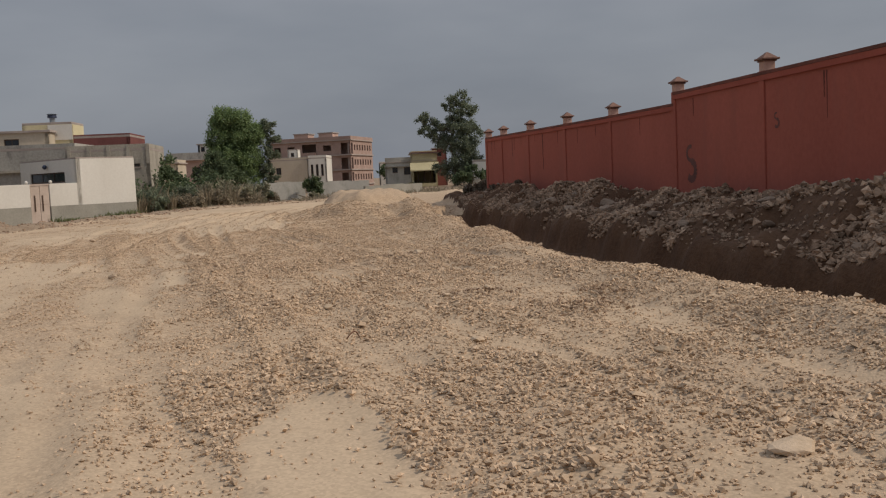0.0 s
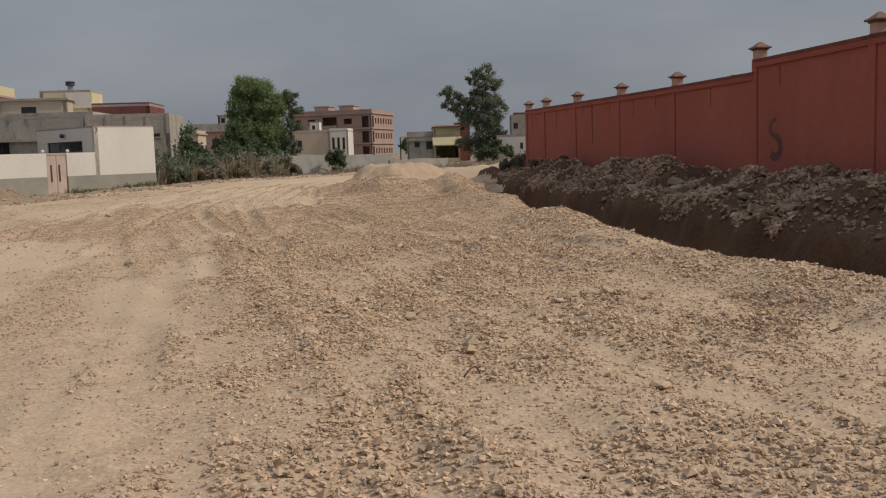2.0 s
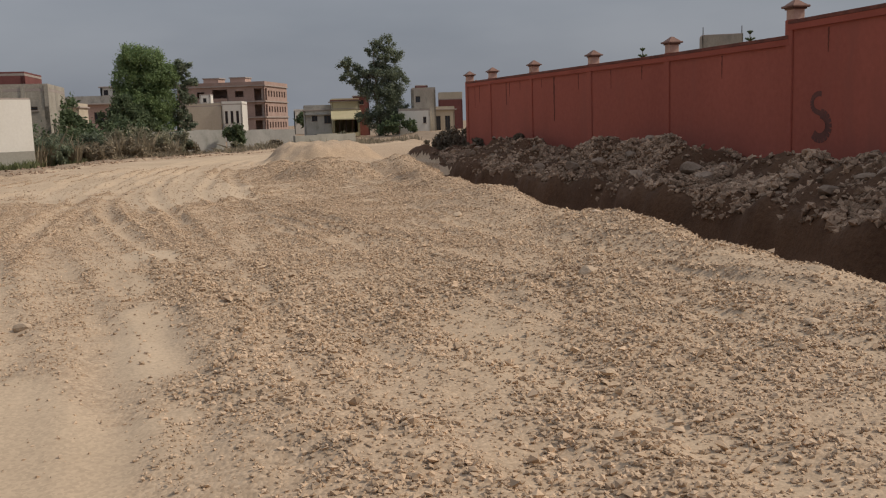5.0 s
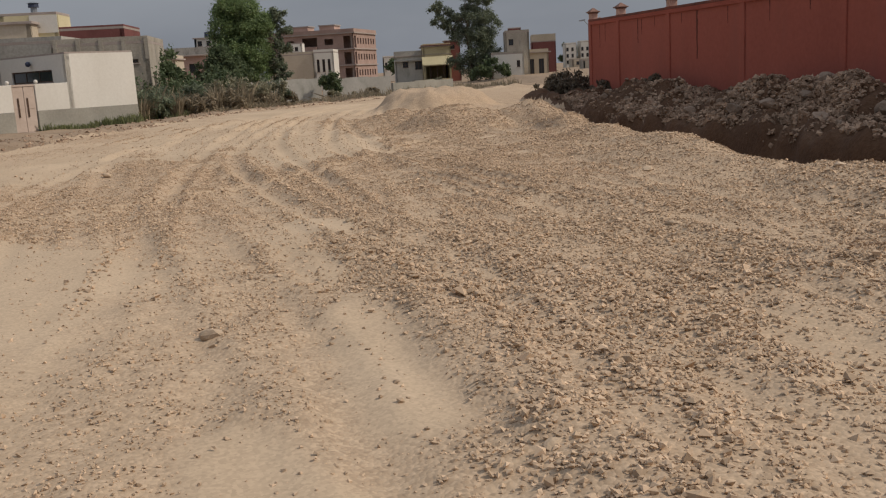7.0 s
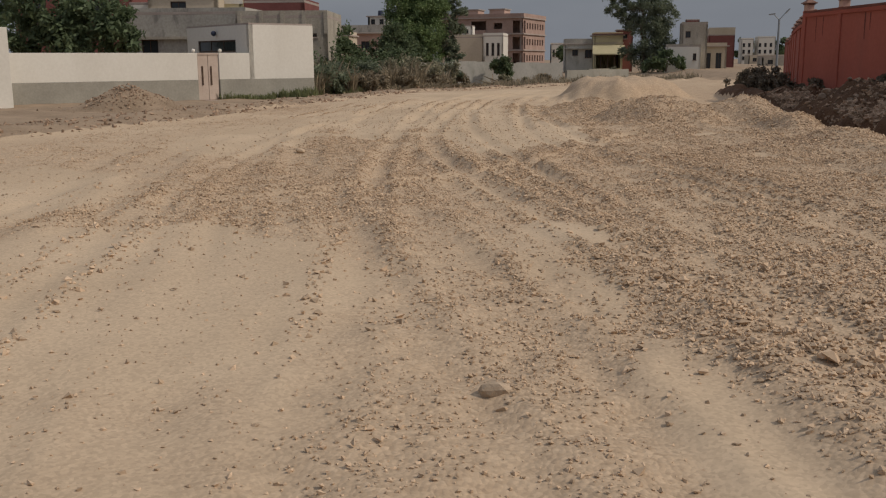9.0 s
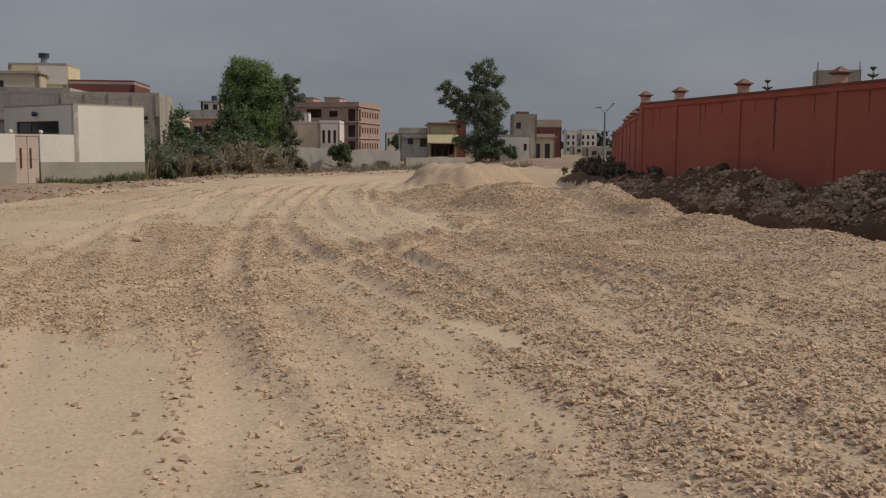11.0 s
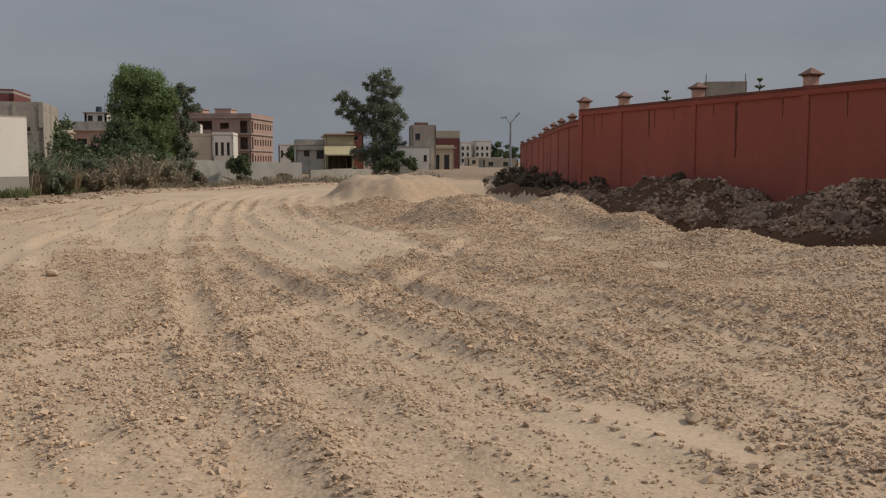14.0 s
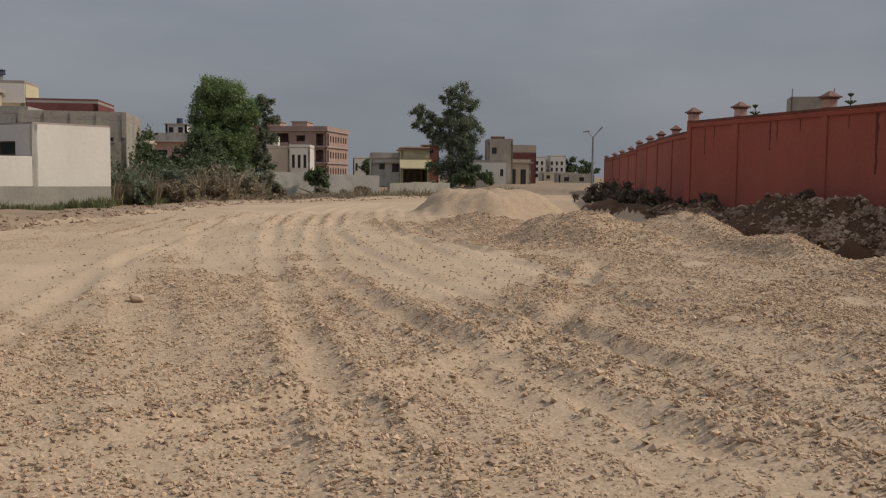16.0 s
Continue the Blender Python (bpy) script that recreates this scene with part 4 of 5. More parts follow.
def block(name, x, y, turn, w, d, h, mat, label, front=(), right=(), left=(), roof=None, parapet=0.0, parapet_mat=None, glazed=True, base=-0.6, frame_mat=None, category="house", z=0.0, overhang=0.0, slabs=(), unit=1.0):
    """A hollow building: four walls with real openings, a roof slab and a parapet. The front faces local -y. unit: metres per drawing unit."""
    root = thing(name, pose(x, y, z, 0, 0, turn) @ Matrix.Diagonal((unit, unit, unit, 1)), label, category)
    t = 0.25
    fm = frame_mat or M_DARKWOOD
    part("wall_front", facade(bmesh.new(), w, h, t, list(front), base), mat, root)
    rm = pose(w, 0, 0, 0, 0, 90)
    o = part("wall_side", facade(bmesh.new(), d, h, t, list(right), base), mat, root)
    o.matrix_local = rm
    lm = pose(0, d, 0, 0, 0, -90)
    o = part("wall_side", facade(bmesh.new(), d, h, t, list(left), base), mat, root)
    o.matrix_local = lm
    part("wall_back", one_box(t, w - t, d - t, d, base, h), mat, root)
    part("roof", one_box(-overhang, w + overhang, -overhang, d + overhang, h + 0.002, h + 0.16, bevel=0.01), roof or M_SLAB, root)
    for s in slabs:
        part("floor_slab", one_box(-0.06, w + 0.06, -0.06, d, s - 0.12, s + 0.12), M_SLAB, root)
    if parapet:
        bm = bmesh.new()
        hz = h + 0.16
        box(bm, 0, w, 0.0, 0.16, hz, hz + parapet)
        box(bm, 0, w, d - 0.16, d, hz, hz + parapet)
        box(bm, 0, 0.16, 0.16, d - 0.16, hz, hz + parapet)
        box(bm, w - 0.16, w, 0.16, d - 0.16, hz, hz + parapet)
        part("parapet", bm, parapet_mat or mat, root)
    if glazed:
        for q in front:
            if len(q) == 4:
                window_part(root, *q, fm)
        for q in right:
            if len(q) == 4:
                window_part(root, *q, fm, m=rm)
        for q in left:
            if len(q) == 4:
                window_part(root, *q, fm, m=lm)
    return root


# ---- white house and its street wall
STREET = Vector((0.68, 0.73, 0)).normalized()
G0 = Vector((-23.9, 61.25, 0))
HOUSE = 1.25                          # the drawing of the house is in its own units of 1.25 m
STREET_TURN = math.degrees(math.atan2(STREET.y, STREET.x))


def street(u, v=0.0, z=0.0, turn=0.0):
    """Pose at u metres along the street wall from the gate's near post and v metres behind it."""
    p = G0 + (STREET * u + Vector((-STREET.y, STREET.x, 0)) * v) * HOUSE
    return pose(p.x, p.y, z - 0.36, 0, 0, STREET_TURN + turn) @ Matrix.Diagonal((HOUSE, HOUSE, HOUSE, 1))


def white_compound():
    left = thing("street_wall", street(-8.2), "white limewashed street wall with a bare cement plinth", "wall", kind="structure")
    part("wall_upper", one_box(0, 8.2, 0, 0.22, 0.62, 1.80, bevel=0.01), M_WHITE, left)
    part("plinth", one_box(0, 8.2, -0.025, 0.22, -0.5, 0.618, bevel=0.01), M_PLINTH, left, "bare grey cement plinth")
    for u in (8.08,):
        f = part("finial", bmesh_ball(0.09), M_WHITE, left, "small white ball on the post")
        f.matrix_local = pose(u, 0.11, 1.90)
    corner = thing("corner_block", street(-12.5, -1.1), "tall plain white limewashed yard wall", "wall", kind="structure")
    part("wall_face", one_box(0, 4.28, 0, 0.25, -0.5, 2.75, bevel=0.01), M_WHITE, corner)
    part("wall_return", one_box(4.0, 4.28, 0.252, 1.35, -0.5, 2.75, bevel=0.01), M_WHITE, corner)
    right = thing("street_wall", street(1.05), "white limewashed street wall beside the gate with a cement plinth", "wall", kind="structure")
    part("wall_upper", one_box(0, 1.55, 0, 0.22, 0.62, 1.80, bevel=0.01), M_WHITE, right)
    part("plinth", one_box(0, 5.0, -0.025, 0.22, -0.5, 0.618, bevel=0.01), M_PLINTH, right, "bare grey cement plinth")
    f = part("finial", bmesh_ball(0.09), M_WHITE, right, "small white ball on the post")
    f.matrix_local = pose(0.12, 0.11, 1.90)
    # gate
    gate = thing("door_1", street(0.0), "closed pale pink steel double gate with dark pull slots", "gate", kind="structure")
    for k in range(2):
        leaf = part("gate_leaf", one_box(0.02 + k * 0.51, 0.51 + k * 0.51, 0.05, 0.10, -0.28, 1.72, bevel=0.01), M_DOOR, gate)
        part("frame_rail", one_box(0.05 + k * 0.51, 0.48 + k * 0.51, 0.035, 0.048, 0.75, 0.82), M_DOOR, leaf)
        part("handle", one_box(0.20 + k * 0.42, 0.27 + k * 0.42, 0.02, 0.034, 0.38, 1.22), M_DARKWOOD, leaf, "dark vertical slot")
    part("lintel", one_box(0.0, 1.03, 0.02, 0.16, 1.722, 1.80), M_DOOR, gate)
    part("threshold", one_box(-0.15, 1.2, -0.7, 0.05, -0.6, -0.29, bevel=0.02), M_SLAB, gate, "low cement step")
    # house
    root = thing("white_house", street(2.6, 0.0), "single storey white limewashed house on the street line", "house")
    W, D, H = 3.45, 6.5, 3.08
    part("wall_front", one_box(0, W, 0.0, 0.22, 0.62, H), M_WHITE, root)
    side = part("wall_side", facade(bmesh.new(), D, H, 0.22, [(1.2, 5.2, 1.86, 2.42)], 0.62), M_WHITE, root, "shaded white end wall")
    side.matrix_local = pose(0, D, 0, 0, 0, -90)
    window_part(root, 1.2, 5.2, 1.86, 2.42, M_DARKWOOD, m=pose(0, D, 0, 0, 0, -90), depth=0.06, bars=2)
    part("wall_back", one_box(0.22, W, D - 0.22, D, 0, H), M_WHITE, root)
    part("wall_far", one_box(W - 0.22, W, 0.222, D - 0.222, 0, H), M_WHITE, root)
    part("roof", one_box(0.02, W - 0.02, 0.02, D, H + 0.002, H + 0.08), M_SLAB, root)
    lamp = part("wall_lamp", bmesh_ball(0.13), M_BLUE, root, "small dark wall lamp")
    lamp.matrix_local = pose(-0.16, 3.2, 2.75)


def bmesh_ball(r):
    bm = bmesh.new()
    bmesh.ops.create_icosphere(bm, subdivisions=2, radius=r)
    return bm


white_compound()


# ---- grey concrete house behind, with its roof rooms
def grey_house():
    g = block("grey_house", -35.73, 77.31, 3, 7.3, 7, 4.1, M_CEMENT_DARK, "soot grey unfinished concrete house with a flat roof", left=[], front=[(1.0, 2.0, 1.6, 2.7), (4.4, 5.4, 1.6, 2.7)], parapet=0.22, unit=1.25, z=-0.36)
    part("roof_ledge", one_box(-0.2, 7.5, -0.25, 0.0, 2.7, 2.86), M_CEMENT, g, "projecting concrete ledge")
    r = block("cement_house", -26.35, 74.81, 6, 5.1, 6, 3.75, M_CEMENT, "weathered cement block house with stepped flat roof", front=[(3.7, 4.5, 2.72, 2.92)], right=[(1.0, 2.0, 1.2, 2.2)], parapet=0.25, unit=1.25, z=-0.36)
    for k in range(5):
        part("pier", one_box(0.1 + k * 1.2, 0.32 + k * 1.2, -0.045, -0.003, 2.9, 4.1), M_CEMENT, r)
    block("maroon_parapet", -29.98, 84.69, 4, 4.6, 5, 5.05, M_MAROON, "maroon painted roof storey above the grey houses", front=[(1.2, 2.0, 3.9, 4.4)], parapet=0.1, category="roof room", unit=1.25, z=-0.36)
    block("brown_roof_room", -35.98, 82.31, 4, 4.4, 4, 5.5, M_BEIGE, "brown plastered roof room with a thin slab", front=[(1.4, 2.4, 4.5, 5.1)], overhang=0.15, category="roof room", unit=1.25, z=-0.36)
    t = block("cream_stair_tower", -33.35, 84.31, 4, 3.4, 3, 6.1, M_CREAM, "cream plastered stair tower on a flat roof", front=[(1.9, 2.3, 5.4, 5.8)], category="roof room", unit=1.25, z=-0.36)
    part("bright_face", one_box(1.75, 3.4, -0.04, -0.003, 5.0, 6.08), M_WHITE, t, "white painted half")
    tank = thing("water_tank", pose(-31.04, 85.31, 7.46) @ Matrix.Diagonal((1.25, 1.25, 1.25, 1)), "small grey roof water tank on a stand", "water tank")
    part("stand", tube(bmesh.new(), (0, 0, 0), (0, 0, 0.35), 0.2, 0.2), M_METAL, tank)
    part("tank", tube(bmesh.new(), (0, 0, 0.352), (0, 0, 0.60), 0.32, 0.30, 12), M_BLUE, tank)
    part("lid", tube(bmesh.new(), (0, 0, 0.602), (0, 0, 0.68), 0.38, 0.2, 12), M_METAL, tank)
    block("small_white_room", -38.35, 84.06, 4, 2.2, 3, 5.0, M_WHITE, "small white roof room beside the grey house", front=[(0.6, 1.2, 4.2, 4.7)], category="roof room", unit=1.25, z=-0.36)
    # red house further to the side
    rb = block("red_house", -54.98, 95.31, 6, 8.9, 8, 6.9, M_MAROON, "two storey red house with a cream parapet", front=[(1.2, 2.4, 4.6, 5.8), (5.8, 7.0, 4.6, 5.8)], parapet=0.75, parapet_mat=M_CREAM, unit=1.25, z=-0.36)
    for k in range(7):
        part("baluster", one_box(0.4 + k * 1.25, 0.75 + k * 1.25, -0.05, -0.003, 7.1, 7.75), M_CREAM, rb)


grey_house()

# ---- houses between the white house and the unfinished block
pk = block("pink_house", -35.2, 140, 0, 9.0, 8, 5.0, M_PINKBRICK, "pink plastered house with a grey roof slab", front=[(1.0, 2.2, 2.8, 4.0), (3.6, 4.8, 2.8, 4.0)], overhang=0.5, parapet=1.0, parapet_mat=M_CEMENT_DARK)
ph = block("roof_penthouse", -31.0, 142, 0, 2.7, 3, 7.3, M_WHITE, "small white penthouse with a blue tank above", front=[(0.4, 1.0, 6.3, 7.0), (1.6, 2.2, 6.3, 7.0)], overhang=0.2, category="roof room", base=3.0)
part("tank", tube(bmesh.new(), (1.6, 1.2, 7.5), (1.6, 1.2, 8.2), 0.42, 0.38, 10), M_BLUE, ph, "dark blue water tank")
for k, (x, y, w, h, mt) in enumerate([(-33.5, 112, 3.6, 4.6, M_BEIGE), (-36.5, 118, 4.5, 5.6, M_CEMENT), (-30.2, 116, 2.4, 4.1, M_BEIGE)]):
    block("beige_house", x, y, 2, w, 5, h, mt, "small beige rendered house with a flat roof", front=[(0.6, 1.4, h - 1.8, h - 0.8)], parapet=0.35, overhang=0.2)


# ---- unfinished brick block of three storeys
def unfinished():
    base = 0.15
    fh, W, D = 3.2, 18.4, 16.5
    H = base + 3 * fh
    front, right = [], []
    for s in range(3):
        z = base + s * fh
        for x0, x1 in ((0.9, 2.5), (4.1, 5.7), (12.2, 14.0)):
            front.append((x0, x1, z + 0.95, z + 2.15))
        front.append((7.4, 10.6, z + 0.15, z + 2.55))
        front.append((16.2, W - 0.35, z + 0.15, z + 2.55))
        for k in range(7):
            right.append((2.5 + k * 1.95, 3.45 + k * 1.95, z + 0.95, z + 2.15))
        right.append((0.4, 1.7, z + 0.15, z + 2.55))
    root = thing("unfinished_block", pose(-30.45, 209.35, 0, 0, 0, -13.8), "unfinished three storey brick block with open window holes", "building")
    t = 0.3
    part("wall_front", facade(bmesh.new(), W, H, t, front, -1.0), M_BRICK, root)
    o = part("wall_side", facade(bmesh.new(), D, H, t, right, -1.0), M_BRICK, root)
    o.matrix_local = pose(W + 0.002, 0, 0, 0, 0, 90)
    part("wall_side", one_box(0, t, t, D, -1, H), M_BRICK, root)
    part("wall_back", one_box(t, W - t, D - t, D, -1, H), M_BRICK, root)
    for s in range(4):
        z = base + s * fh
        part("floor_slab", one_box(-0.25, W + 0.3, -0.35 if s else 0.0, D, z - 0.18, z + 0.05), M_SLAB, root, "bare concrete slab edge")
        if s < 3:
            part("balcony_rail", one_box(7.3, 10.7, -0.9, -0.75, z + 0.05, z + 0.75), M_BRICK, root, "low brick balcony wall")
            part("balcony_slab", one_box(7.1, 10.9, -1.0, -0.352, z - 0.15, z + 0.04), M_SLAB, root)
            part("column", one_box(W - 0.75, W - 0.36, 0.32, 0.7, z + 0.06, z + fh - 0.2), M_SLAB, root)
            part("inner_wall", one_box(0.5, W - 0.5, 4.5, 4.7, z + 0.06, z + fh - 0.2), M_BRICK, root)
    bm = bmesh.new()
    box(bm, -0.2, W + 0.2, -0.3, -0.1, H + 0.05, H + 0.75)
    box(bm, W, W + 0.2, -0.1, D, H + 0.05, H + 0.75)
    part("parapet", bm, M_BRICK, root)
    for x0 in (4.6, 10.3):
        part("stair_room", one_box(x0, x0 + 3.2, 3, 7, H + 0.05, H + 1.7), M_PINKBRICK, root, "brick stair room on the roof")
        part("stair_roof", one_box(x0 - 0.2, x0 + 3.4, 2.8, 7.2, H + 1.702, H + 1.9), M_SLAB, root)


unfinished()

lb = block("low_beige_house", -22.2, 150, -3, 6.6, 7, 4.55, M_BEIGE, "low beige house with a white parapet block", front=[(1.4, 2.2, 2.4, 3.5)], parapet=0.3)
block("white_narrow_house", -15.7, 149.4, -3, 2.9, 6, 4.7, M_WHITE, "narrow white house front with tall arched window slots", front=[(0.4, 0.8, 2.0, 3.8), (1.2, 1.6, 2.0, 3.8), (2.0, 2.4, 2.0, 3.8)], parapet=0.35)
block("white_roof_room", -19.0, 151, -3, 1.6, 2.4, 6.2, M_WHITE, "small white roof room", front=[(0.5, 1.0, 5.2, 5.8)], category="roof room", base=3.5)
block("far_white_house", -7.6, 230, 0, 3.5, 6, 4.6, M_WHITE, "small white house far off", front=[(0.5, 1.0, 2.0, 3.6), (2.2, 2.8, 2.0, 3.6)], parapet=0.3)

# ---- grey and cream shop house
ga = block("grey_shop_house", -4.1, 165, 2, 4.6, 7, 3.7, M_PALE_WALL, "pale cement house with a grey roof parapet", front=[(1.2, 2.1, 2.0, 2.9), (3.2, 4.3, 1.6, 2.9)], parapet=0.75, parapet_mat=M_CEMENT_DARK, overhang=0.2)
part("shade_slab", one_box(-0.2, 4.5, -0.6, -0.002, 3.0, 3.12), M_CEMENT_DARK, ga, "projecting sun shade slab")
cr = block("cream_shop_house", 0.45, 162.5, 2, 4.4, 7, 5.0, M_CREAM, "cream painted upper floor over an open dark shop", front=[(0.3, 4.1, 0.0, 2.05, 0)], parapet=0.35, overhang=0.3)
bm = bmesh.new()
vs = [bm.verts.new(p) for p in ((-0.25, -0.004, 3.55), (4.65, -0.004, 3.55), (4.65, -1.0, 2.25), (-0.25, -1.0, 2.25), (-0.25, -0.004, 3.40), (4.65, -0.004, 3.40), (4.65, -1.0, 2.10), (-0.25, -1.0, 2.10))]
for f in ((0, 1, 2, 3), (7, 6, 5, 4), (0, 4, 5, 1), (1, 5, 6, 2), (2, 6, 7, 3), (3, 7, 4, 0)):
    bm.faces.new([vs[k] for k in f])
bmesh.ops.recalc_face_normals(bm, faces=bm.faces)
part("awning", bm, M_CREAM, cr, "sloping cream awning over the shop")
part("roof_edge", one_box(-0.35, 4.75, -0.36, 0.02, 5.17, 5.3), M_MAROON, cr, "dark red roof edge")
part("band", one_box(-0.1, 4.5, -0.05, -0.003, 3.75, 3.95), M_BEIGE, cr)
for k in range(3):
    part("shop_post", one_box(1.0 + k * 1.05, 1.14 + k * 1.05, 0.05, 0.2, -0.3, 2.05), M_DARKWOOD, cr)
block("maroon_roof_room", 4.3, 168, 2, 2.4, 4, 5.9, M_MAROON, "maroon roof room behind the cream house", front=[(0.8, 1.5, 4.6, 5.3)], overhang=0.2, category="roof room")

# ---- houses at the end of the road
gh = block("grey_tall_house", 12.3, 150, -4, 3.5, 8, 6.1, M_CEMENT, "grey cement two storey house with bare walls", front=[(0.5, 1.2, 4.3, 5.2)], right=[(1.5, 2.5, 3.5, 4.6)], parapet=0.2)
wl = block("white_low_house", 9.8, 145, -4, 4.5, 6, 3.0, M_WHITE, "low whitewashed house with one narrow window", front=[(3.5, 3.95, 1.2, 2.1)], parapet=0.2, parapet_mat=M_CEMENT)
rt = block("red_roof_tank", 13.0, 152, -4, 1.9, 1.6, 6.75, M_MAROON, "red painted roof tank room", category="roof room", base=5.0)
sh = block("beige_shop", 15.8, 155, -4, 3.5, 6, 3.1, M_BEIGE, "beige shop front with two tall door openings", front=[(0.5, 1.3, -0.5, 2.2), (2.0, 2.8, -0.5, 2.2)], overhang=0.35, parapet=0.4)
mb = block("maroon_house", 18.8, 170, -6, 4.0, 9, 5.0, M_MAROON, "maroon painted house with a beige top storey band", front=[(0.8, 1.6, 2.6, 3.8)], parapet=1.1, parapet_mat=M_BEIGE)
for x, w, h, n in ((42.6, 3.2, 6.3, 2), (46.8, 4.6, 6.7, 3)):
    holes = [(0.35 + c * 1.4, 1.0 + c * 1.4, 0.9 + s * 1.75, 1.9 + s * 1.75) for c in range(n) for s in range(3)]
    block("far_apartments", x, 280, -3, w, 6, h, M_WHITE, "pale apartment block far off with small windows", front=holes, parapet=0.3, category="building")
block("far_low_house", 41.5, 262, 0, 9.5, 6, 1.9, M_BEIGE, "low pale house far off", front=[(1, 2, 0.6, 1.5), (4, 5, 0.6, 1.5), (7, 8, 0.6, 1.5)], parapet=0.2)
block("far_low_house", 33.0, 200, 0, 7.0, 5, 1.5, M_CEMENT, "low grey shed far off", front=[(1, 2, 0.3, 1.1), (4, 5, 0.3, 1.1)], parapet=0.15)

# ---- concrete tank room behind the red wall
tb = block("tank_room", 66.2, 171, -18, 7.0, 6.0, 14.9, M_CEMENT, "grey concrete tower with a roof tank behind the red wall", front=[(1.5, 2.5, 9.0, 10.5), (4.5, 5.5, 9.0, 10.5)], category="building", base=0)
for x in (0.2, 6.8):
    part("rebar", tube(bmesh.new(), (x, 0.3, 15.0), (x, 0.3, 16.4), 0.12, 0.09), M_METAL, tb, "bare reinforcing bars")

# ---- low cement yard walls
for x0, y0, x1, y1, top, mt, lab in ((-14.2, 94.0, -10.2, 95.6, 1.25, M_PALE_WALL, "low whitish cement yard wall"), (-10.4, 99.5, -4.0, 101.0, 1.1, M_PALE_WALL, "low grey block yard wall"), (-19.5, 92.0, -14.2, 93.8, 1.2, M_PALE_WALL, "low grey cement yard wall"), (-3.6, 84, 1.5, 92, 0.6, M_PLINTH, "broken low yard wall")):
    root = thing("yard_wall", Matrix.Identity(4), lab, "wall", kind="structure")
    n = 3
    for k in range(n):
        a = (x0 + (x1 - x0) * k / n, y0 + (y1 - y0) * k / n)
        b = (x0 + (x1 - x0) * (k + 1) / n, y0 + (y1 - y0) * (k + 1) / n)
        part("wall_panel", bar_between(bmesh.new(), a, b, 0.2, -0.8, top + 0.06 * (k % 2)), mt, root)


# ---------------------------------------------------------------- street lamp
def street_lamp():
    root = thing("street_lamp", pose(14.75, 98, 0), "tall grey steel street lamp with two arms", "street lamp")
    part("pole", tube(bmesh.new(), (0, 0, -0.3), (0, 0, 4.75), 0.12, 0.085, 10), M_METAL, root)
    part("arm", tube(bmesh.new(), (0, 0, 4.7), (-0.45, 0, 5.15), 0.045, 0.04), M_METAL, root)
    part("arm", tube(bmesh.new(), (0, 0, 4.7), (0.55, 0, 5.35), 0.045, 0.04), M_METAL, root)
    for x, z, tilt in ((-0.62, 5.2, -8), (0.66, 5.45, -48)):
        h = part("lamp_head", one_box(-0.28, 0.28, -0.1, 0.1, -0.06, 0.06, bevel=0.03), M_METAL, root)
        h.matrix_local = pose(x, 0, z, 0, tilt, 0)
        part("lens", one_box(-0.22, 0.2, -0.08, 0.08, -0.085, -0.062), M_LAMPGLASS, h)


street_lamp()


# ---------------------------------------------------------------- plants
def leaf_quads(centres, size, rng, up=0.3):
    """Small four-cornered leaves at the given places, each turned its own way."""
    n = len(centres)
    a = rng.normal(size=(n, 3))
    a /= np.linalg.norm(a, axis=1)[:, None]
    b = np.cross(a, rng.normal(size=(n, 3)))
    b /= np.linalg.norm(b, axis=1)[:, None]
    s = (size * (0.6 + 0.8 * rng.rand(n)))[:, None]
    v = np.stack([centres - a * s, centres + b * s * 0.45, centres + a * s, centres - b * s * 0.45], 1)
    return v.reshape(-1, 3), np.arange(n * 4).reshape(n, 4)


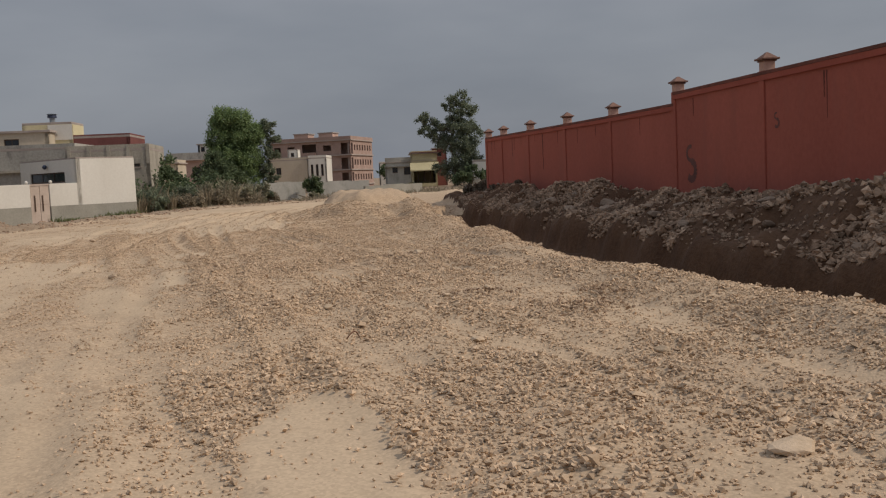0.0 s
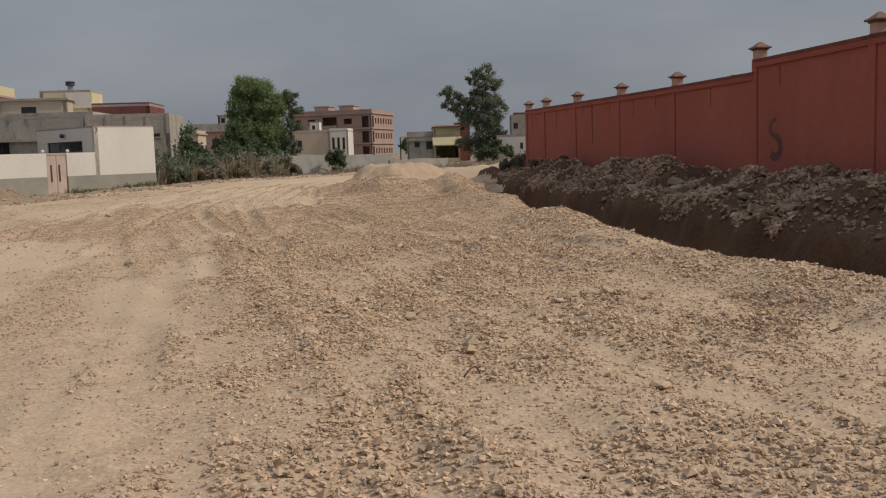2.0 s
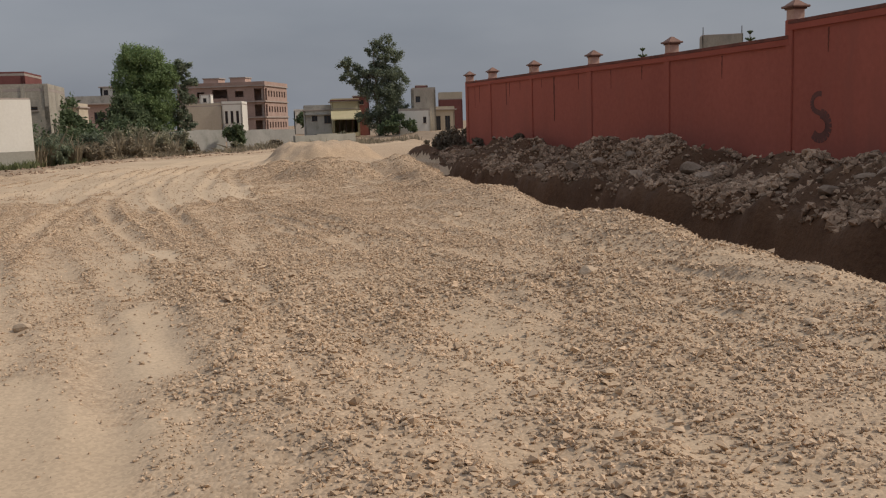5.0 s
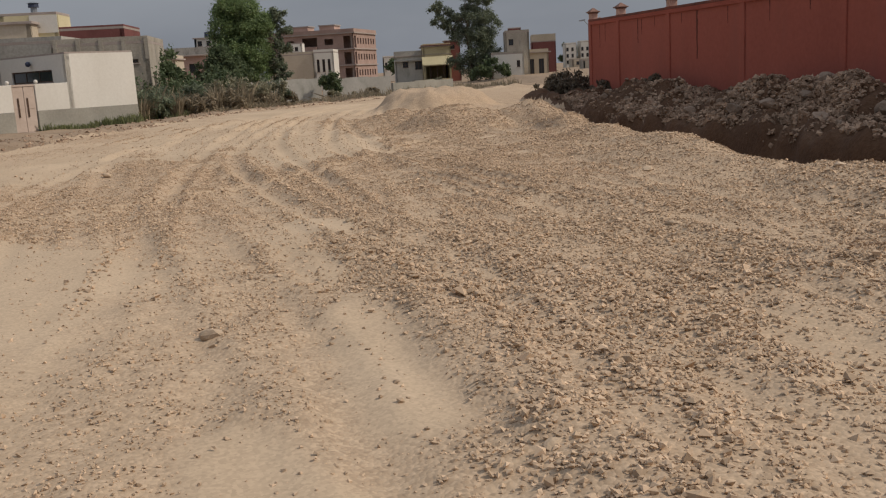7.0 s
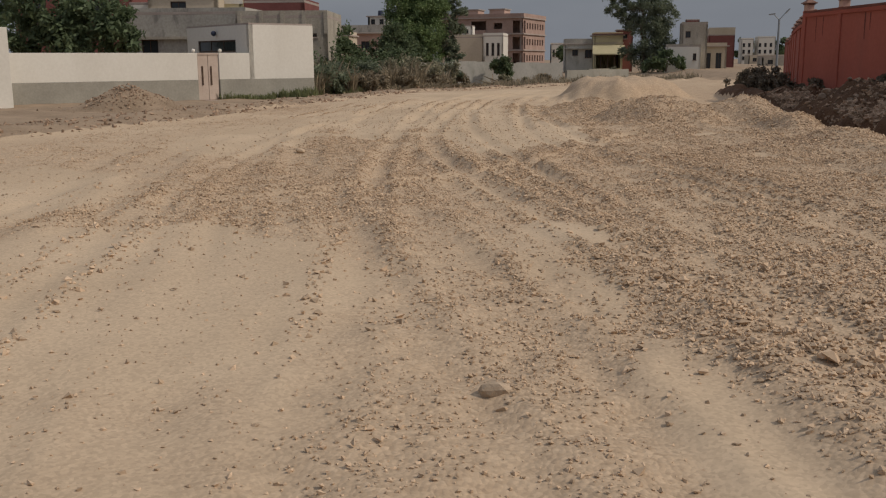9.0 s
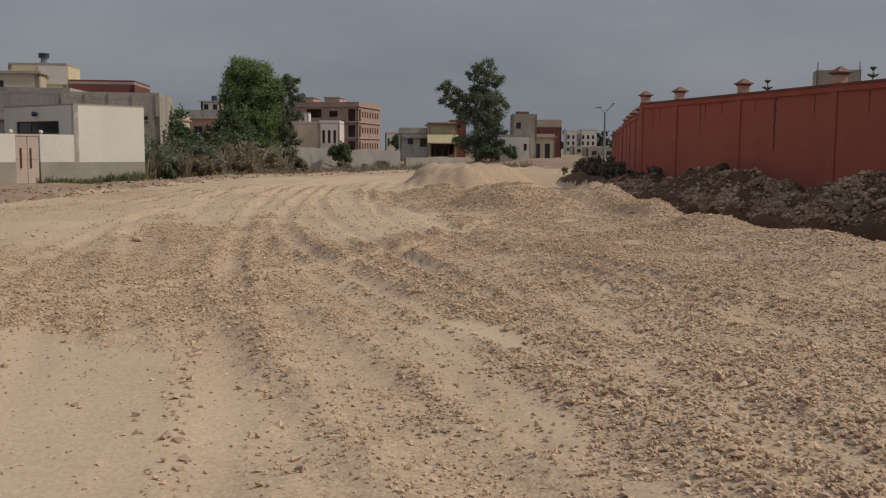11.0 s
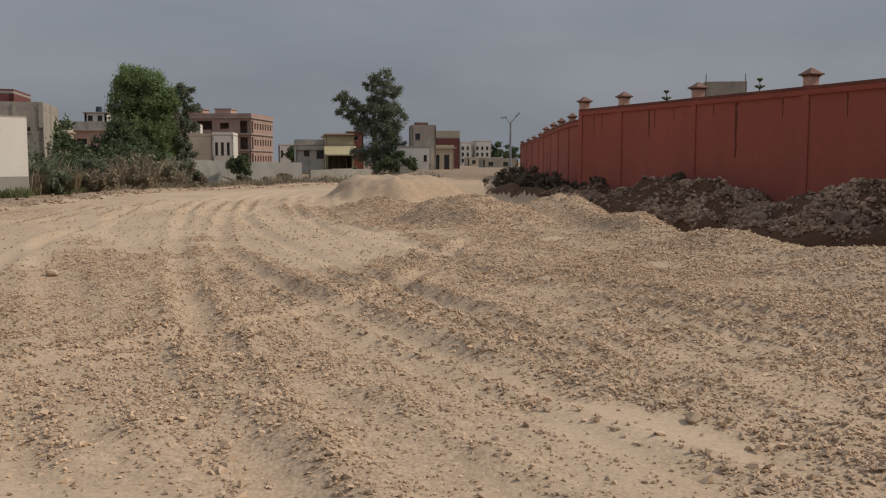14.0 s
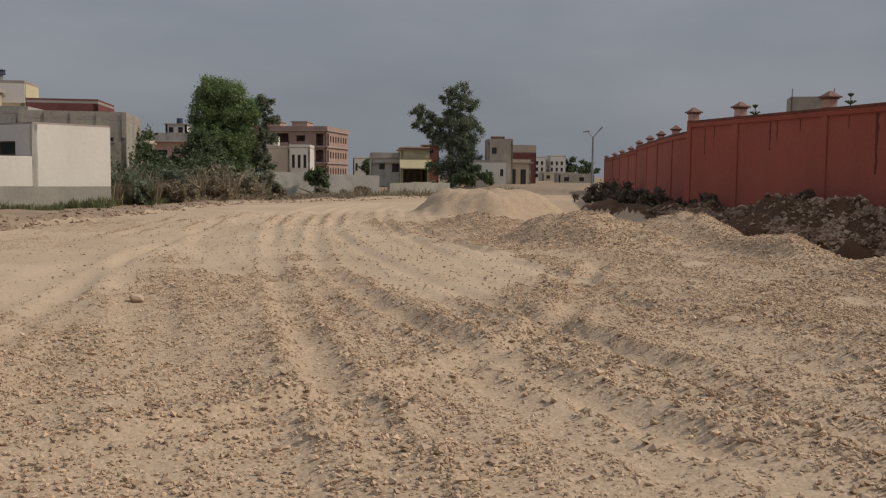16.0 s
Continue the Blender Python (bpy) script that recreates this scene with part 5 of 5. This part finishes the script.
def tree(name, x, y, z, h, lobes, trunk_r, leaf_mat, label, leaf=0.16, count=9000, seed=1, stems=1, category="tree", unit=1.0):
    """Trunk and limbs that reach into lobes (dx, dy, dz, radii) which carry the leaves in clumps."""
    rng, r = np.random.RandomState(seed), random.Random(seed)
    root = thing(name, pose(x, y, z) @ Matrix.Diagonal((unit, unit, unit, 1)), label, category)
    bm = bmesh.new()
    tops = []
    for s in range(stems):
        p, rad = Vector((0.25 * s * (-1) ** s, 0.12 * s, -0.3)), trunk_r * (1 - 0.15 * s)
        for k in range(4):
            q = p + Vector((r.uniform(-0.12, 0.12) * h * 0.3, r.uniform(-0.08, 0.08) * h * 0.3, h * 0.16))
            tube(bm, p, q, rad, rad * 0.8, 8)
            p, rad = q, rad * 0.8
            tops.append((p.copy(), rad))
    part("trunk", bm, M_BARK, root)
    for lx, ly, lz, rx, ry, rz in lobes:
        bm = bmesh.new()
        c = Vector((lx, ly, lz))
        start, rad = min(tops, key=lambda q: (q[0] - c).length + (5 if q[0].z > c.z else 0))
        mid = start.lerp(c, 0.55) + Vector((r.uniform(-0.2, 0.2), r.uniform(-0.2, 0.2), 0.12 * rz))
        tube(bm, start, mid, rad * 0.6, rad * 0.4, 6)
        tube(bm, mid, c, rad * 0.4, rad * 0.16, 6)
        for _ in range(4):
            e = c + Vector((r.uniform(-0.7, 0.7) * rx, r.uniform(-0.7, 0.7) * ry, r.uniform(-0.5, 0.7) * rz))
            tube(bm, mid, e, rad * 0.22, rad * 0.06, 5)
        part("limb", bm, M_BARK, root)
    vol = np.array([q[3] * q[4] * q[5] for q in lobes])
    pts = []
    for q, share in zip(lobes, vol ** 0.75 / (vol ** 0.75).sum()):
        n_leaf = int(count * share)
        clumps = max(6, n_leaf // 90)
        d = rng.normal(size=(clumps, 3))
        d /= np.linalg.norm(d, axis=1)[:, None]
        cc = d * (0.45 + 0.55 * rng.rand(clumps, 1) ** 0.6) * np.array(q[3:6]) * (0.85 + 0.3 * rng.rand(clumps, 1)) + np.array(q[0:3])
        pick = cc[rng.randint(clumps, size=n_leaf)]
        pts.append(pick + rng.normal(size=(n_leaf, 3)) * np.array([0.2, 0.2, 0.19]) * (q[3] + q[5]) * 0.40)
    v, f = leaf_quads(np.concatenate(pts), leaf, rng)
    me = array_mesh("crown", v, f, [leaf_mat])
    ob = new("crown", me)
    ob.parent = root
    tagged(ob, kind="stuff")
    return root


# the broad bright tree beside the yard walls
tree("broad_tree", -16.4, 95.0, -0.3, 8.4, [(-1.44, 0, 7.9, 1.29, 1.5, 1.3), (0.09, 0.2, 7.7, 1.20, 1.4, 1.3), (1.35, 0.1, 6.6, 1.20, 1.3, 1.2), (-1.80, 0, 6.2, 1.38, 1.5, 1.4), (0.18, 0, 5.9, 1.46, 1.5, 1.3), (-1.35, -0.2, 4.5, 1.63, 1.6, 1.3), (0.72, -0.3, 4.3, 1.46, 1.5, 1.4), (-1.17, 0.2, 2.9, 1.72, 1.6, 1.2), (0.81, 0, 2.6, 1.29, 1.4, 1.1), (-2.34, 0, 3.2, 1.03, 1.2, 1.2)],
     0.32, M_LEAF_GREEN, "broad leafy tree with a dense bright green crown", leaf=0.10, count=64000, seed=2)
tree("slim_tree", -14.1, 95.5, -0.3, 7.6, [(0.5, 0, 7.4, 0.7, 0.7, 0.9), (1.1, 0, 6.2, 0.8, 0.7, 0.7), (0.1, 0, 5.9, 0.8, 0.8, 0.8), (0.8, 0, 4.6, 0.9, 0.9, 0.8), (0.0, 0, 3.4, 1.0, 0.8, 0.9), (0.5, 0, 2.2, 0.9, 0.8, 0.8)], 0.12, M_LEAF_GREY, "slim open tree with grey green leaves", leaf=0.12, count=6500, seed=3)
# the tall tree at the bend of the road
tree("tall_tree", 7.9, 158, -0.3, 14.2, [(1, 0, 14, 1.74, 1.62, 1.28), (2.1, 0, 12.2, 1.74, 1.62, 1.39), (-0.6, 0, 12.9, 1.39, 1.39, 1.04), (0.2, 0, 11.2, 1.74, 1.62, 1.16), (-5.3, 0, 11.1, 1.39, 1.28, 0.93), (-4.2, 0, 10.2, 1.62, 1.39, 0.93), (-5, 0, 8.9, 1.54, 1.41, 0.90), (-3.3, 0, 8, 1.66, 1.54, 1.02), (-1.4, 0, 9.2, 1.79, 1.66, 1.28), (1, 0, 9.2, 2.56, 2.30, 1.54), (2.6, 0, 8.2, 1.92, 1.79, 1.54),
      (-1.2, 0, 6.6, 2.05, 1.79, 1.41), (1.2, 0, 6.4, 2.82, 2.30, 1.66), (2.6, 0, 4.6, 1.92, 1.79, 1.66), (0.6, 0, 3.6, 2.56, 2.30, 1.79), (-2.6, 0, 2.6, 1.66, 1.54, 1.28), (1, 0, 1.6, 3.07, 2.30, 1.54), (3, 0, 1.3, 2.18, 1.79, 1.28)],
     0.30, M_LEAF_GREY, "tall ragged tree with grey green foliage clumps on long limbs", leaf=0.15, count=42000, seed=4, stems=2)
# dark shrubs along the roadside beneath the tree
tree("dark_shrub", 9.6, 143, 0.0, 2.6, [(0, 0, 1.2, 2.0, 1.2, 1.0), (1.6, 0, 0.8, 1.4, 1.0, 0.7), (-2.0, 0, 0.9, 1.6, 1.0, 0.8)], 0.12, M_LEAF_DARK, "low dark shrub beneath the tall tree", leaf=0.25, count=2200, seed=5, category="shrub")
tree("round_shrub", -9.4, 94.0, -0.3, 1.9, [(0, 0, 1.05, 0.8, 0.7, 0.6), (0.2, 0, 0.5, 0.65, 0.6, 0.45)], 0.07, M_LEAF_DARK, "small dark round shrub before the yard wall", leaf=0.11, count=2600, seed=6, category="shrub", unit=1.22)
tree("dark_green_tree", -21.10, 80.94, -0.3, 3.6, [(0, 0, 2.5, 1.3, 1.2, 0.9), (-1.2, 0, 1.7, 1.2, 1.0, 0.9), (1.1, 0, 1.5, 1.2, 1.0, 0.9)], 0.12, M_LEAF_DARK, "dark green yard tree beside the cement house", leaf=0.14, count=5000, seed=7, unit=1.25)
# trees behind the street wall
# added dark foliage: the broad tree's shaded lower left, put into leaf colour
tree("dark_green_tree", -18.3, 92.0, -0.3, 4.8, [(0, 0, 3.7, 1.4, 1.3, 1.0), (-1.1, 0, 2.7, 1.5, 1.3, 1.0), (1.2, 0, 2.4, 1.5, 1.3, 1.1), (-0.4, -0.4, 1.4, 1.7, 1.3, 0.9)], 0.13, M_LEAF_DARK, "dense dark green foliage added for the shaded lower left of the broad tree", leaf=0.13, count=9000, seed=10)
tree("orchard_tree", -33.73, 67.19, -0.3, 5.0, [(-1.6, 0, 3.9, 1.8, 1.4, 1.1), (1.2, 0, 3.6, 1.7, 1.4, 1.1), (0, 0, 2.6, 2.6, 1.5, 1.0), (-3.0, 0, 2.6, 1.4, 1.2, 1.0), (2.2, 0, 2.5, 1.1, 1.0, 0.8)], 0.16, M_LEAF_DARK, "spreading dark green tree behind the white street wall", leaf=0.16, count=9000, seed=8, unit=1.25)
tree("conifer", -44.48, 75.31, -0.3, 9.8, [(0, 0, 9.0, 0.6, 0.6, 0.9), (0.2, 0, 7.6, 1.1, 1.0, 0.8), (-0.2, 0, 6.2, 1.5, 1.4, 0.8), (0.2, 0, 4.8, 1.9, 1.7, 0.8), (0, 0, 3.4, 2.1, 1.8, 0.8)], 0.18, M_LEAF_DARK, "tall dark conifer in a yard", leaf=0.17, count=6500, seed=9, unit=1.25)
for k, (x, y, h, w) in enumerate([(52, 300, 6.3, 3.2), (58, 300, 6.6, 3.6), (64, 310, 5.8, 3.5), (45, 290, 7.0, 2.0), (36, 285, 6.4, 2.4), (-3.5, 180, 4.2, 2.2)]):
    tree("far_tree", x, y, 0.0, h, [(0, 0, h * 0.8, w, 2, h * 0.2), (0.4 * w, 0, h * 0.55, w, 2, h * 0.22), (-0.4 * w, 0, h * 0.45, w, 2, h * 0.22)], 0.2, M_LEAF_DARK, "dark round tree far off among houses", leaf=0.4, count=1500, seed=20 + k)


def araucaria(x, y, h, s):
    """The top of a tall layered garden pine behind the wall."""
    root = thing("layered_pine", pose(x, y, 0), "slender layered pine showing above the red wall", "tree", "pines behind the wall")
    part("trunk", tube(bmesh.new(), (0, 0, 0), (0, 0, h), 0.12 * s, 0.015 * s, 6), M_BARK, root)
    for k in range(4):
        zz, rr = h - (0.12 + 0.36 * k) * s, (0.14 + 0.12 * k) * s
        bm = bmesh.new()
        for a in range(9):
            an = a * 0.698 + k
            tube(bm, (0, 0, zz - 0.10 * s), (rr * math.cos(an), rr * math.sin(an), zz + 0.06 * s), 0.03 * s, 0.045 * s, 5)
        part("whorl", bm, M_LEAF_DARK, root)


araucaria(34.0, 109, 8.75, 1.9)
araucaria(64.0, 147, 13.7, 2.9)


def canes(name, areas, n, h, mat, label, seed, lean=0.25, width=0.02):
    """Upright canes and blades standing close together."""
    rng = np.random.RandomState(seed)
    xs, ys = [], []
    for x, y, rx, ry, share in areas:
        m = int(n * share)
        xs.append(x + rx * (rng.rand(m) * 2 - 1))
        ys.append(y + ry * (rng.rand(m) * 2 - 1))
    x, y = np.concatenate(xs), np.concatenate(ys)
    m = len(x)
    z = height(x, y)[0]
    hh = h * (0.45 + 0.65 * rng.rand(m)) * (0.55 + 0.8 * vnoise(x * 0.9, y * 0.9))
    an = rng.rand(m) * 3.14
    w = width * (0.6 + 0.8 * rng.rand(m))
    dx, dy = np.cos(an) * w, np.sin(an) * w
    tx, ty = rng.normal(0, lean, m) * hh, rng.normal(0, lean, m) * hh
    zero = np.zeros(m)
    v = np.stack([np.stack([x - dx, y - dy, z - 0.05], -1), np.stack([x + dx, y + dy, z - 0.05], -1), np.stack([x + dx * 0.8 + tx * 0.45, y + dy * 0.8 + ty * 0.45, z + hh * 0.6], -1), np.stack([x + tx - dx * 0.3, y + ty, z + hh], -1)], 1)
    me = array_mesh(name, v.reshape(-1, 3), np.arange(m * 4).reshape(m, 4), [mat])
    return tagged(new(name, me), label, "plants", kind="stuff")


HEDGE = [(-18.4, 72.6, 1.9, 1.8, 0.3), (-15.5, 75.6, 1.9, 1.9, 0.35), (-19.6, 68.8, 1.1, 1.7, 0.2), (-13.2, 78.0, 1.2, 1.6, 0.15)]
canes("dry_reeds", HEDGE, 900, 1.8, M_DRY, "dry straw coloured reeds and canes on the verge", 31, width=0.018)


def cane_fans(name, spots, label):
    """Clumps of dry canes that lean outwards from a common root."""
    rng = np.random.RandomState(61)
    out = []
    for cx, cy, h in spots:
        n = 110
        an, spread = rng.rand(n) * 6.283, 0.55 * rng.rand(n) ** 0.8
        bx, by = cx + 0.35 * np.cos(an) * rng.rand(n), cy + 0.35 * np.sin(an) * rng.rand(n)
        hh = h * (0.55 + 0.5 * rng.rand(n))
        tx, ty = np.cos(an) * spread * hh, np.sin(an) * spread * hh
        zz = height(bx, by)[0] - 0.05
        wa, w = rng.rand(n) * 3.14, 0.035 * (0.6 + 0.8 * rng.rand(n))
        dx, dy = np.cos(wa) * w, np.sin(wa) * w
        mx, my = bx + tx * 0.4, by + ty * 0.4
        tip = zz + hh * (1 - 0.35 * spread)
        out.append(np.stack([np.stack([bx - dx, by - dy, zz], -1), np.stack([bx + dx, by + dy, zz], -1), np.stack([mx + dx, my + dy, zz + hh * 0.68], -1), np.stack([mx - dx, my - dy, zz + hh * 0.68], -1),
                             np.stack([mx - dx, my - dy, zz + hh * 0.68], -1), np.stack([mx + dx, my + dy, zz + hh * 0.68], -1), np.stack([bx + tx + dx * 0.3, by + ty, tip], -1), np.stack([bx + tx - dx * 0.3, by + ty, tip], -1)], 1))
    v = np.concatenate(out).reshape(-1, 3)
    me = array_mesh(name, v, np.arange(len(v)).reshape(-1, 4), [M_DRY])
    return tagged(new(name, me), label, "plants", kind="stuff")


cane_fans("cane_clumps", [(-18.9, 68.4, 1.5), (-17.2, 70.0, 1.9), (-15.2, 72.6, 2.2), (-14.6, 73.4, 1.7), (-13.6, 74.9, 2.0), (-12.0, 77.0, 1.4)], "pale dry cane clumps fanning out on the verge")
canes("green_weeds", [(-19.6, 66.2, 1.1, 2.0, 0.6), (-17.8, 70.6, 1.4, 1.6, 0.3), (-14.4, 75.0, 2.2, 1.2, 0.1)], 700, 0.55, M_GRASS, "fresh green weeds along the verge", 32, width=0.035)
canes("wall_foot_weeds", [(-21.6, 62.6, 1.6, 0.5, 0.5), (-19.9, 64.8, 1.1, 0.7, 0.5)], 700, 0.42, M_GRASS, "low green weeds at the foot of the plinth", 33, width=0.035)
canes("road_end_scrub", [(-4.5, 76, 3.5, 2.5, 0.4), (0, 84, 4, 3, 0.3), (4, 95, 3.5, 4, 0.3)], 5000, 0.8, M_DRY, "low dry scrub beyond the road", 34, width=0.05)


canes("brush_litter", [(-16.5, 71.8, 2.2, 1.0, 0.3), (-13.6, 75.2, 1.6, 1.2, 0.3), (-10.8, 81.5, 2.0, 2.2, 0.25), (-7.5, 88, 2.0, 2.5, 0.15)], 2600, 0.55, M_DRY, "dry brush and twigs littering the verge", 35, lean=0.9, width=0.02)


def hedge_bushes():
    rng = random.Random(40)
    spots = [(-19.2, 71.0, 2.1, 0), (-17.9, 71.0, 1.9, 0), (-18.6, 69.4, 1.5, 0), (-17.0, 74.2, 2.1, 2), (-14.2, 73.4, 1.3, 3), (-16.2, 70.9, 1.6, 3), (-16.6, 73.2, 2.2, 0), (-15.3, 75.0, 1.9, 1), (-14.0, 76.4, 2.2, 1), (-18.6, 75.5, 2.9, 2), (-12.6, 79.5, 1.6, 1), (-20.2, 68.4, 1.5, 0), (-16.0, 78.0, 2.7, 2), (-13.4, 80.5, 2.0, 0), (-20.9, 72.5, 2.6, 2), (-17.2, 71.0, 1.3, 3), (-15.8, 73.0, 1.2, 3), (-13.2, 76.0, 1.3, 3), (-11.8, 80.5, 1.0, 3), (-19.6, 66.9, 0.9, 0), (-8.6, 90, 0.9, 1), (-5.5, 93, 0.8, 3), (-6.8, 91, 0.7, 1), (-2.5, 95, 1.0, 3), (0.5, 98, 1.2, 1)]
    mats = [M_LEAF_GREY, M_SCRUB, M_LEAF_DARK, M_DRY]
    labels = ["dusty grey green bush on the verge", "dusty olive brown bush on the verge", "dark green bush on the verge", "straw dry bush on the verge"]
    for k, (x, y, h, c) in enumerate(spots):
        h = h * rng.uniform(0.9, 1.35)
        w = h * rng.uniform(0.45, 0.75)
        tree("verge_bush", x, y, ground_z(x, y), h, [(0, 0, h * 0.62, w, w * 0.8, h * 0.34), (w * 0.5, 0, h * 0.36, w * 0.7, w * 0.6, h * 0.26), (-w * 0.5, 0, h * 0.33, w * 0.7, w * 0.6, h * 0.25)], 0.035, mats[c], labels[c], leaf=0.11, count=2000, seed=50 + k, category="bush")
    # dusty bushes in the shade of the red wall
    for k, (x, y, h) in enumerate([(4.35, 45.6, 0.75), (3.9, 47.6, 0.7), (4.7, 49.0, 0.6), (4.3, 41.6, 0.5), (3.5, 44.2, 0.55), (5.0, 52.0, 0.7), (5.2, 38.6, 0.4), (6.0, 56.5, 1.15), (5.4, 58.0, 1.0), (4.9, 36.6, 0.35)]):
        w = h * 0.85
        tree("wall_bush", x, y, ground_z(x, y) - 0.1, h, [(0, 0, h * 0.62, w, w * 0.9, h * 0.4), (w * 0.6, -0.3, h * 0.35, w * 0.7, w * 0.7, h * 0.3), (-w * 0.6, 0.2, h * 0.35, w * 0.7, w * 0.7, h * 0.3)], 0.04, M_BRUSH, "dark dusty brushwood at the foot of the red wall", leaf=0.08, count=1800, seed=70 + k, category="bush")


hedge_bushes()
